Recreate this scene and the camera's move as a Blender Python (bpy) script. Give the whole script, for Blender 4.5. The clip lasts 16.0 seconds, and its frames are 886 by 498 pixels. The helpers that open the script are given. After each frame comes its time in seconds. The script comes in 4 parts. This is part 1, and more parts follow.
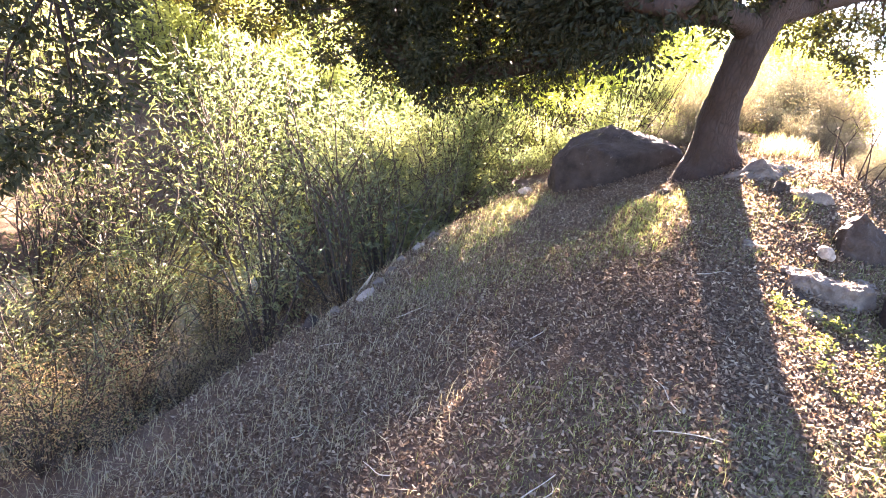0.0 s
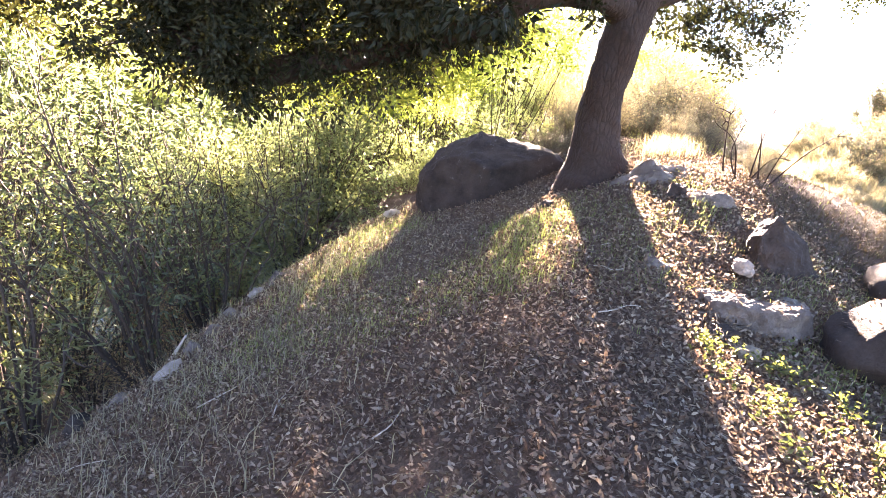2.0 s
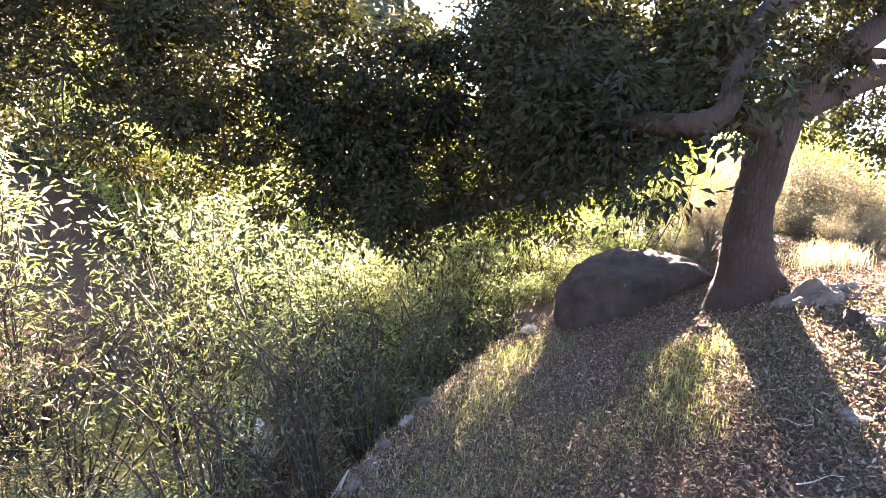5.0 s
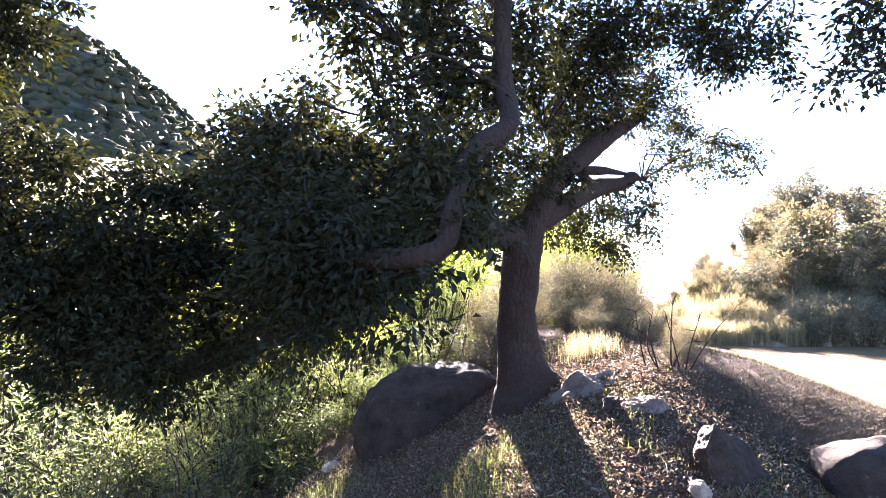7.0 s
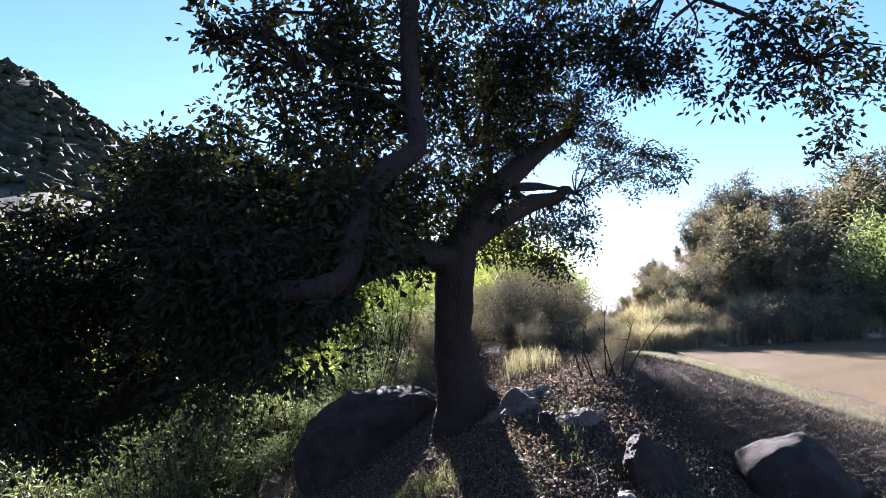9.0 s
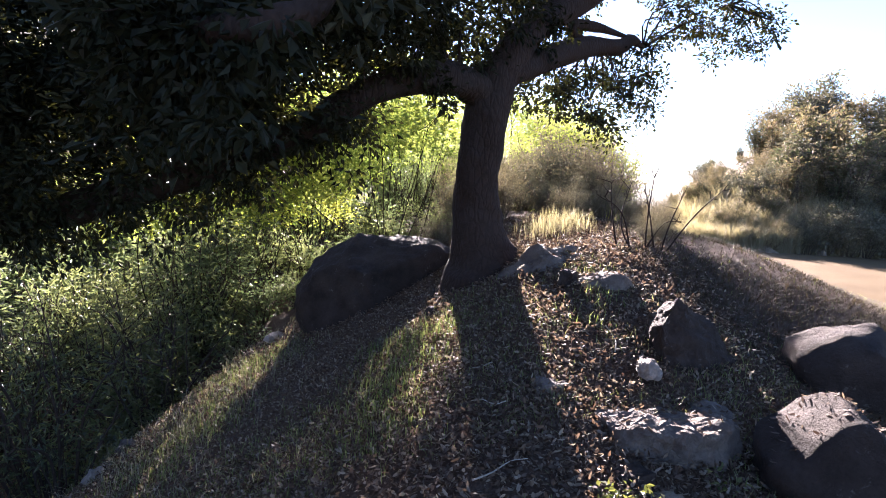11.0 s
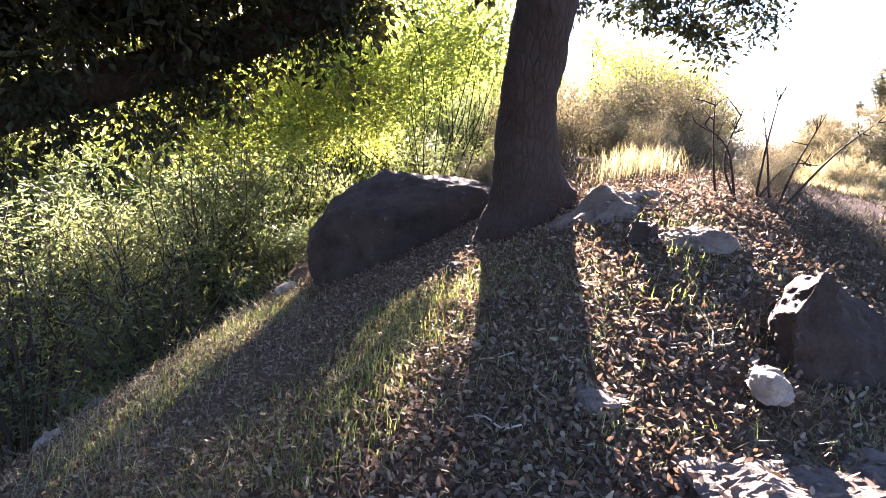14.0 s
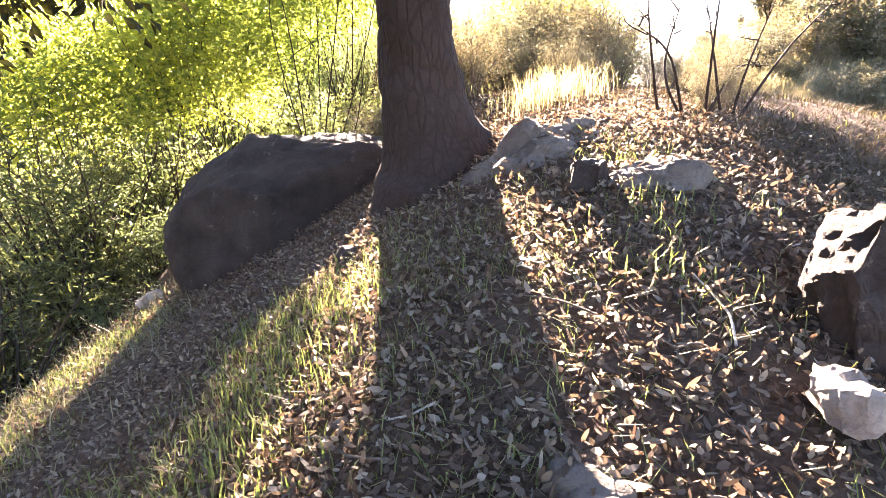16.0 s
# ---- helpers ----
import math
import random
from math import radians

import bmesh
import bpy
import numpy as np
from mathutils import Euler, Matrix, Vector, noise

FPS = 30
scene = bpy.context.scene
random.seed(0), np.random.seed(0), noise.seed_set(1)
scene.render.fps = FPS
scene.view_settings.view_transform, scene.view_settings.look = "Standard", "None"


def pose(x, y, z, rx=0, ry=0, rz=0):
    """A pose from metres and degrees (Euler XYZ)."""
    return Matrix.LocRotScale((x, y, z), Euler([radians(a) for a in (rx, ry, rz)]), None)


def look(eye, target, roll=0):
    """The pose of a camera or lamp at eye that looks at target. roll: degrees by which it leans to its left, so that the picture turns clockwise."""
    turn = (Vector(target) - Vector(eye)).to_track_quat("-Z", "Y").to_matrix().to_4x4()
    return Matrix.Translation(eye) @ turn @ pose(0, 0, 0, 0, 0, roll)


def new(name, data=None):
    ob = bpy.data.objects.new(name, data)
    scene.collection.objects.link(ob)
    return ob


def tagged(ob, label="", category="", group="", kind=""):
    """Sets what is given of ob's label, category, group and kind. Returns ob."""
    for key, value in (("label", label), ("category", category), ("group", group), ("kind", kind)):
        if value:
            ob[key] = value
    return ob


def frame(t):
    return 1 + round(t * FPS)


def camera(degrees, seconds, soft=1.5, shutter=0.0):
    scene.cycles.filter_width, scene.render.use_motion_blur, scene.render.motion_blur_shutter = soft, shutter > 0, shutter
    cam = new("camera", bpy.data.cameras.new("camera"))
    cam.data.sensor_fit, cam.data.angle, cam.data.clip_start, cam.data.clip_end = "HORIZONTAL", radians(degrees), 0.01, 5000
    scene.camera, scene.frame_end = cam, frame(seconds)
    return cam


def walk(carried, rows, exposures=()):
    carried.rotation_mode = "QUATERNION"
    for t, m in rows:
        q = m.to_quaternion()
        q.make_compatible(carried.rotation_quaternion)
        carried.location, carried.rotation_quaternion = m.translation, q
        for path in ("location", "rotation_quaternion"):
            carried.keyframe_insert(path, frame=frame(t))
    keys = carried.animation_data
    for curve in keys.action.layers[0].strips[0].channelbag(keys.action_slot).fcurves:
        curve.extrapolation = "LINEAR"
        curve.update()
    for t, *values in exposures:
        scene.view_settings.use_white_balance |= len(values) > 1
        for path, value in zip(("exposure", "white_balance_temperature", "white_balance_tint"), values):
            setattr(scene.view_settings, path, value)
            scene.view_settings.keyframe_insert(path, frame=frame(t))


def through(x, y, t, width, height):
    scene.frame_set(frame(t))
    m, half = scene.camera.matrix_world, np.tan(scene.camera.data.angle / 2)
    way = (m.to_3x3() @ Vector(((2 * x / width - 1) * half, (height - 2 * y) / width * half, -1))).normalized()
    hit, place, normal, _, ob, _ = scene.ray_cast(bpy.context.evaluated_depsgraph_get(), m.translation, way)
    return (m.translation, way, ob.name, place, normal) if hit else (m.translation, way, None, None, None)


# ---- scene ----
cam = camera(75.0, 16.0, 0.9)
PATH = [
    (0, (-0.282, -0.253, 1.777), (-0.204, 1.625, 1.092), 13.1),
    (0.5, (-0.171, 0.099, 1.667), (0.004, 1.974, 0.994), 12.8),
    (1, (-0.039, 0.421, 1.592), (0.250, 2.290, 0.939), 12.8),
    (1.5, (0.082, 0.658, 1.586), (0.469, 2.524, 0.981), 12.2),
    (2, (0.149, 0.827, 1.585), (0.566, 2.708, 1.049), 11.7),
    (2.5, (0.174, 0.948, 1.608), (0.551, 2.850, 1.117), 11.8),
    (3, (0.136, 0.970, 1.638), (0.436, 2.879, 1.120), 13.1),
    (3.5, (0.047, 0.880, 1.707), (0.205, 2.787, 1.125), 14.4),
    (3.7, (0.019, 0.829, 1.743), (0.110, 2.731, 1.132), 14.5),
    (5.8, (-0.214, 0.897, 2.003), (-0.122, 2.893, 1.914), 2.1),
    (6, (-0.12, 0.941, 2.009), (0.072, 2.932, 1.962), 2.9),
    (6.5, (0.033, 0.95, 2.059), (0.506, 2.893, 2.112), 5.6),
    (7, (0.132, 0.92, 2.079), (0.732, 2.825, 2.178), 0.9),
    (7.5, (0.179, 0.908, 2.085), (0.875, 2.781, 2.173), -2.2),
    (8, (0.223, 0.918, 2.088), (0.973, 2.769, 2.195), -2.5),
    (8.5, (0.269, 0.886, 2.086), (1.029, 2.73, 2.226), -2.5),
    (9, (0.347, 0.865, 2.108), (1.084, 2.717, 2.269), -2.4),
    (9.5, (0.401, 0.844, 2.072), (1.117, 2.711, 2.099), -1.4),
    (10, (0.446, 0.913, 2.017), (1.143, 2.78, 1.856), 1.3),
    (10.2, (0.454, 0.988, 1.975), (1.153, 2.85, 1.771), 2.4),
    (12.3, (1.216, 1.927, 1.519), (1.63, 3.867, 1.266), 6.8),
    (12.5, (1.231, 1.977, 1.514), (1.631, 3.925, 1.302), 7.6),
    (13, (1.257, 2.073, 1.51), (1.619, 4.035, 1.374), 9.3),
    (13.5, (1.237, 2.155, 1.536), (1.583, 4.108, 1.28), 7.9),
    (14, (1.214, 2.212, 1.58), (1.581, 4.134, 1.162), 5.5),
    (14.5, (1.232, 2.418, 1.545), (1.839, 4.242, 0.994), 4.1),
    (15, (1.259, 2.621, 1.532), (2.178, 4.265, 0.858), -1.0),
    (15.5, (1.325, 2.8, 1.53), (2.162, 4.497, 0.883), 2.1),
    (16, (1.475, 2.914, 1.491), (2.107, 4.729, 0.941), -0.7),
]
EXPOSURES = [(0.0, 5.8, 7900, 35), (3.5, 5.62, 7700, 34), (6.0, 5.45, 7200, 32), (7.0, 4.75, 6500, 30), (8.0, 3.72, 6100, 26), (9.0, 3.08, 5700, 23), (9.5, 2.93, 5700, 23), (10.0, 2.98, 5900, 25), (12.5, 4.62, 6600, 34), (14.0, 4.58, 6900, 34), (15.0, 5.12, 7800, 33), (16.0, 5.4, 8000, 31)]
walk(cam, [(t, look(eye, target, roll)) for t, eye, target, roll in PATH], EXPOSURES)

# ---- sun and sky ----
SUN_AZ, SUN_EL = 15.0, 18.5          # degrees clockwise from +y, degrees above the horizon
world = bpy.data.worlds.new("sky")
scene.world = world
world.use_nodes = True
sky = world.node_tree.nodes.new("ShaderNodeTexSky")
sky.sky_type = 'NISHITA'
sky.sun_disc = False
sky.sun_elevation, sky.sun_rotation = radians(SUN_EL), radians(SUN_AZ)
sky.dust_density = 0.05
sky.ozone_density = 4.0
sky.altitude = 200
background = world.node_tree.nodes["Background"]
background.inputs[1].default_value = 0.034
world.node_tree.links.new(sky.outputs[0], background.inputs[0])
sun_data = bpy.data.lights.new("sun", 'SUN')
sun_data.energy, sun_data.angle, sun_data.color = 5.0, radians(0.55), (1.0, 0.94, 0.84)
sun = new("sun", sun_data)
SUN_WAY = Vector((math.sin(radians(SUN_AZ)) * math.cos(radians(SUN_EL)), math.cos(radians(SUN_AZ)) * math.cos(radians(SUN_EL)), math.sin(radians(SUN_EL))))
sun.matrix_world = look(SUN_WAY * 60, (0, 0, 0))

# ---- materials ----


def material(name):
    m = bpy.data.materials.new(name)
    m.use_nodes = True
    nt = m.node_tree
    return m, nt, nt.nodes["Principled BSDF"]


def node(nt, kind, **values):
    n = nt.nodes.new(kind)
    for key, value in values.items():
        n.inputs[key.replace("_", " ")].default_value = value
    return n


def ramp(nt, source, stops):
    n = nt.nodes.new("ShaderNodeValToRGB")
    el = n.color_ramp.elements
    while len(el) < len(stops):
        el.new(0.5)
    for e, (p, c) in zip(el, stops):
        e.position, e.color = p, (*c, 1)
    nt.links.new(source, n.inputs[0])
    return n.outputs[0]


def noise_at(nt, scale, detail=5.0, rough=0.6, coords=None):
    n = node(nt, "ShaderNodeTexNoise", Scale=scale, Detail=detail, Roughness=rough)
    if coords is None:
        coords = nt.nodes.new("ShaderNodeNewGeometry").outputs["Position"]
    nt.links.new(coords, n.inputs["Vector"])
    return n.outputs["Fac"]


def mixed(nt, fac, a, b, mode='MIX'):
    n = nt.nodes.new("ShaderNodeMix")
    n.data_type, n.blend_type = 'RGBA', mode
    for source, slot in ((fac, 0), (a, 6), (b, 7)):
        if isinstance(source, (tuple, float, int)):
            n.inputs[slot].default_value = (*source, 1) if isinstance(source, tuple) else source
        else:
            nt.links.new(source, n.inputs[slot])
    return n.outputs[2]


def bumped(nt, shader, height, strength, distance):
    n = node(nt, "ShaderNodeBump", Strength=strength, Distance=distance)
    nt.links.new(height, n.inputs["Height"])
    nt.links.new(n.outputs[0], shader.inputs["Normal"])


def leaf_material(name, colours, through=0.5, rough=0.55, tint=(1.25, 1.15, 0.45), gloss=0.25):
    """Thin leaves: a matt, slightly glossy face and light that comes through from behind; one colour to each leaf."""
    m, nt, bsdf = material(name)
    island = nt.nodes.new("ShaderNodeNewGeometry").outputs["Random Per Island"]
    count = len(colours)
    colour = ramp(nt, island, [(i / max(1, count - 1), c) for i, c in enumerate(colours)])
    plant_shade = nt.nodes.new("ShaderNodeObjectInfo").outputs["Random"]
    colour = mixed(nt, 1.0, colour, ramp(nt, plant_shade, [(0.0, (0.55, 0.6, 0.6)), (0.5, (0.9, 0.9, 0.85)), (1.0, (1.35, 1.2, 1.02))]), 'MULTIPLY')
    vein = noise_at(nt, 60.0, 3.0)
    colour = mixed(nt, 0.35, colour, ramp(nt, vein, [(0.3, (0.35, 0.35, 0.35)), (0.7, (1, 1, 1))]), 'MULTIPLY')
    nt.links.new(colour, bsdf.inputs["Base Color"])
    bsdf.inputs["Roughness"].default_value = rough
    bsdf.inputs["Specular IOR Level"].default_value = gloss
    back = nt.nodes.new("ShaderNodeBsdfTranslucent")
    nt.links.new(mixed(nt, 1.0, colour, tint, 'MULTIPLY'), back.inputs["Color"])
    both = nt.nodes.new("ShaderNodeMixShader")
    both.inputs[0].default_value = through
    nt.links.new(bsdf.outputs[0], both.inputs[1])
    nt.links.new(back.outputs[0], both.inputs[2])
    nt.links.new(both.outputs[0], nt.nodes["Material Output"].inputs["Surface"])
    return m


def bark_material(name, dark, light, scale=26.0, relief=0.012):
    m, nt, bsdf = material(name)
    coords = nt.nodes.new("ShaderNodeNewGeometry").outputs["Position"]
    mapping = nt.nodes.new("ShaderNodeMapping")
    mapping.inputs["Scale"].default_value = (1, 1, 0.35)
    nt.links.new(coords, mapping.inputs["Vector"])
    plates = node(nt, "ShaderNodeTexVoronoi", Scale=scale)
    plates.feature = 'DISTANCE_TO_EDGE'
    nt.links.new(mapping.outputs[0], plates.inputs["Vector"])
    crack = ramp(nt, plates.outputs["Distance"], [(0.0, (0, 0, 0)), (0.22, (1, 1, 1))])
    grain = noise_at(nt, 40.0, 6.0)
    stain = noise_at(nt, 3.0, 4.0)
    body = mixed(nt, grain, dark, light)
    body = mixed(nt, ramp(nt, stain, [(0.4, (0, 0, 0)), (0.7, (0.5, 0.5, 0.5))]), body, tuple(0.75 * v + 0.03 for v in dark))
    body = mixed(nt, 0.22, body, crack, 'MULTIPLY')
    nt.links.new(body, bsdf.inputs["Base Color"])
    bsdf.inputs["Roughness"].default_value = 0.9
    bsdf.inputs["Specular IOR Level"].default_value = 0.2
    bumped(nt, bsdf, mixed(nt, 0.55, crack, grain), 0.9, relief)
    return m


def stone_material(name, dark, light, scale=6.0):
    m, nt, bsdf = material(name)
    big, fine = noise_at(nt, scale, 6.0), noise_at(nt, scale * 12, 6.0, 0.7)
    lichen = noise_at(nt, scale * 2.3, 8.0, 0.75)
    body = mixed(nt, ramp(nt, big, [(0.3, (0, 0, 0)), (0.7, (1, 1, 1))]), dark, light)
    body = mixed(nt, ramp(nt, lichen, [(0.6, (0, 0, 0)), (0.7, (0.35, 0.35, 0.35))]), body, (0.34, 0.31, 0.27))
    body = mixed(nt, 0.5, body, ramp(nt, fine, [(0.25, (0.4, 0.4, 0.4)), (0.6, (1, 1, 1))]), 'MULTIPLY')
    nt.links.new(body, bsdf.inputs["Base Color"])
    bsdf.inputs["Roughness"].default_value = 0.85
    bsdf.inputs["Specular IOR Level"].default_value = 0.16
    bumped(nt, bsdf, mixed(nt, 0.5, lichen, fine), 0.9, 0.035)
    return m


def earth_material():
    m, nt, bsdf = material("leafy_earth")
    big, mid, fine = noise_at(nt, 0.6, 4.0), noise_at(nt, 7.0, 6.0), noise_at(nt, 90.0, 5.0, 0.7)
    body = mixed(nt, big, (0.07, 0.042, 0.029), (0.12, 0.076, 0.05))
    body = mixed(nt, ramp(nt, mid, [(0.35, (0, 0, 0)), (0.7, (1, 1, 1))]), body, (0.13, 0.09, 0.064))
    body = mixed(nt, 0.7, body, ramp(nt, fine, [(0.3, (0.25, 0.25, 0.25)), (0.65, (1.0, 1.0, 1.0))]), 'MULTIPLY')
    # far off, scrub covers the hillsides
    scrub = node(nt, "ShaderNodeTexVoronoi", Scale=0.28)
    nt.links.new(nt.nodes.new("ShaderNodeNewGeometry").outputs["Position"], scrub.inputs["Vector"])
    hill = mixed(nt, ramp(nt, scrub.outputs["Distance"], [(0.35, (0, 0, 0)), (0.95, (1, 1, 1))]), (0.02, 0.028, 0.014), (0.085, 0.078, 0.052))
    place = nt.nodes.new("ShaderNodeNewGeometry").outputs["Position"]
    length = nt.nodes.new("ShaderNodeVectorMath")
    length.operation = 'LENGTH'
    nt.links.new(place, length.inputs[0])
    far = nt.nodes.new("ShaderNodeMapRange")
    far.inputs["From Min"].default_value, far.inputs["From Max"].default_value = 22, 45
    nt.links.new(length.outputs["Value"], far.inputs["Value"])
    nt.links.new(mixed(nt, far.outputs[0], body, hill), bsdf.inputs["Base Color"])
    bsdf.inputs["Roughness"].default_value = 0.95
    bsdf.inputs["Specular IOR Level"].default_value = 0.1
    bumped(nt, bsdf, mixed(nt, 0.5, mid, fine), 0.9, 0.03)
    return m


def dirt_material():
    m, nt, bsdf = material("pale_dirt")
    big, fine = noise_at(nt, 0.8, 6.0), noise_at(nt, 40.0, 6.0, 0.7)
    body = mixed(nt, big, (0.1, 0.07, 0.037), (0.145, 0.104, 0.057))
    body = mixed(nt, 0.4, body, ramp(nt, fine, [(0.3, (0.55, 0.55, 0.55)), (0.6, (1, 1, 1))]), 'MULTIPLY')
    nt.links.new(body, bsdf.inputs["Base Color"])
    bsdf.inputs["Roughness"].default_value = 0.95
    bsdf.inputs["Specular IOR Level"].default_value = 0.04
    bumped(nt, bsdf, mixed(nt, 0.5, big, fine), 0.6, 0.03)
    return m


def water_material():
    m, nt, bsdf = material("creek_water")
    ripple = noise_at(nt, 9.0, 3.0)
    nt.links.new(mixed(nt, noise_at(nt, 1.3), (0.12, 0.1, 0.04), (0.06, 0.055, 0.03)), bsdf.inputs["Base Color"])
    bsdf.inputs["Roughness"].default_value = 0.08
    bumped(nt, bsdf, ripple, 0.25, 0.02)
    return m


EARTH, DIRT, WATER = earth_material(), dirt_material(), water_material()
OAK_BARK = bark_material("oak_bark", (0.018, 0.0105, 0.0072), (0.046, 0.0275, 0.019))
SHRUB_BARK = bark_material("shrub_bark", (0.07, 0.055, 0.042), (0.16, 0.125, 0.095), 40.0, 0.004)
WILLOW_BARK = bark_material("willow_bark", (0.03, 0.02, 0.014), (0.075, 0.052, 0.036), 40.0, 0.004)
DEAD_WOOD = bark_material("bleached_wood", (0.3, 0.26, 0.2), (0.5, 0.45, 0.37), 40.0, 0.004)
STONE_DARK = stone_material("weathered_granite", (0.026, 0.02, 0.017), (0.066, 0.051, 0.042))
STONE_MID = stone_material("brown_granite", (0.1, 0.082, 0.07), (0.21, 0.178, 0.15), 9.0)
STONE_PALE = stone_material("pale_granite", (0.22, 0.19, 0.16), (0.44, 0.385, 0.33), 12.0)
STONE_BUFF = stone_material("buff_granite", (0.15, 0.122, 0.092), (0.32, 0.268, 0.2), 14.0)
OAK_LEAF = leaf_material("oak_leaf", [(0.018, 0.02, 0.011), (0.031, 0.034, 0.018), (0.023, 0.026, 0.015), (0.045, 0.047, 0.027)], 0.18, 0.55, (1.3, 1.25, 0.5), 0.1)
WILLOW_LEAF = leaf_material("willow_leaf", [(0.1, 0.125, 0.062), (0.155, 0.185, 0.09), (0.125, 0.15, 0.09), (0.225, 0.245, 0.13)], 0.58, 0.45, (1.28, 1.34, 0.98), 0.45)
SAGE_LEAF = leaf_material("sage_leaf", [(0.105, 0.11, 0.072), (0.18, 0.168, 0.118), (0.14, 0.13, 0.092), (0.25, 0.225, 0.165)], 0.26, 0.7, (1.05, 1.03, 0.85))
DRY_LEAF = leaf_material("fallen_leaf", [(0.09, 0.054, 0.039), (0.22, 0.16, 0.118), (0.122, 0.076, 0.056), (0.4, 0.33, 0.26), (0.068, 0.04, 0.03), (0.175, 0.122, 0.09)], 0.36, 0.58, (1.14, 1.08, 0.95), 0.2)
DRY_GRASS = leaf_material("dry_grass_blade", [(0.34, 0.3, 0.21), (0.43, 0.39, 0.29), (0.28, 0.25, 0.17), (0.38, 0.33, 0.24)], 0.45, 0.6, (1.15, 1.1, 0.75))
GREEN_GRASS = leaf_material("green_grass_blade", [(0.15, 0.195, 0.07), (0.25, 0.28, 0.11), (0.37, 0.36, 0.19)], 0.45, 0.6, (1.2, 1.25, 0.75))
BROOM_LEAF = leaf_material("broom_leaf", [(0.09, 0.112, 0.055), (0.165, 0.145, 0.1), (0.21, 0.17, 0.125), (0.1, 0.125, 0.06)], 0.36, 0.7, (1.05, 1.03, 0.82))
# Greyer willow leaf, its colour also darkened for the shade on the bank.
WILLOW_SHADE_LEAF = leaf_material("grey_shaded_willow_leaf", [(0.075, 0.092, 0.05), (0.115, 0.135, 0.068), (0.09, 0.1, 0.062), (0.165, 0.175, 0.095)], 0.45, 0.45, (1.2, 1.3, 0.7), 0.5)
# Willow leaf brightened in its colour, as the far thicket stands in sun.
LIT_THICKET_LEAF = leaf_material("lit_thicket_leaf", [(0.14, 0.17, 0.075), (0.21, 0.25, 0.1), (0.16, 0.19, 0.1), (0.28, 0.31, 0.14)], 0.6, 0.45, (1.3, 1.42, 0.85), 0.4)
WEED_LEAF = leaf_material("weed_leaf", [(0.08, 0.1, 0.035), (0.13, 0.14, 0.055), (0.19, 0.18, 0.085)], 0.35, 0.5, (1.2, 1.25, 0.6))
# Dark weed colour that puts the verge's shade into the blades.
SHADE_WEED = leaf_material("shade_dark_weed", [(0.09, 0.07, 0.05), (0.13, 0.1, 0.075), (0.07, 0.055, 0.04), (0.11, 0.1, 0.06)], 0.2, 0.8, (1.1, 1.05, 0.8), 0.1)
DRY_TWIG_LEAF = leaf_material("withered_leaf", [(0.2, 0.15, 0.1), (0.28, 0.22, 0.14), (0.16, 0.12, 0.085), (0.24, 0.22, 0.12)], 0.4, 0.7, (1.2, 1.1, 0.8))
SAPLING_LEAF = leaf_material("sapling_leaf", [(0.15, 0.19, 0.06), (0.23, 0.28, 0.085), (0.18, 0.21, 0.08), (0.32, 0.35, 0.12)], 0.72, 0.5, (1.4, 1.48, 0.85))

HILL_SCRUB = leaf_material("hill_scrub", [(0.03, 0.038, 0.02), (0.05, 0.055, 0.032), (0.075, 0.07, 0.045), (0.04, 0.05, 0.03)], 0.1, 0.8, (1.1, 1.05, 0.8), 0.1)

# ---- mesh tools ----
rng = np.random.default_rng(7)


def mesh_of(name, verts, faces, mat, smooth=False):
    me = bpy.data.meshes.new(name)
    if isinstance(faces, np.ndarray):
        me.vertices.add(len(verts))
        me.vertices.foreach_set("co", np.asarray(verts, np.float32).ravel())
        n, k = faces.shape
        me.loops.add(n * k)
        me.loops.foreach_set("vertex_index", faces.astype(np.int32).ravel())
        me.polygons.add(n)
        me.polygons.foreach_set("loop_start", np.arange(0, n * k, k, dtype=np.int32))
        me.update(calc_edges=True)
    else:
        me.from_pydata([tuple(v) for v in verts], [], faces)
    me.materials.append(mat)
    me.polygons.foreach_set("use_smooth", np.full(len(me.polygons), smooth))
    me.update()
    return me


def part(name, me, parent, label=""):
    ob = new(name, me)
    ob.parent = parent
    if label:
        tagged(ob, label)
    return ob


def base(name, place, label, category, group="", kind=""):
    ob = new(name)
    ob.location = place
    ob.empty_display_size = 0.1
    return tagged(ob, label, category, group, kind)


def smooth_path(points, per=6):
    """A Catmull-Rom curve through points given as (x, y, z, radius)."""
    p = np.array(points, float)
    p = np.vstack([2 * p[0] - p[1], p, 2 * p[-1] - p[-2]])
    out = []
    for i in range(1, len(p) - 2):
        for u in np.linspace(0, 1, per, endpoint=False):
            a, b, c, d = p[i - 1:i + 3]
            out.append(0.5 * (2 * b + (c - a) * u + (2 * a - 5 * b + 4 * c - d) * u * u + (3 * b - a - 3 * c + d) * u ** 3))
    out.append(p[-2])
    out = np.array(out)
    out[:, 3] = np.maximum(out[:, 3], 0.001)
    return out


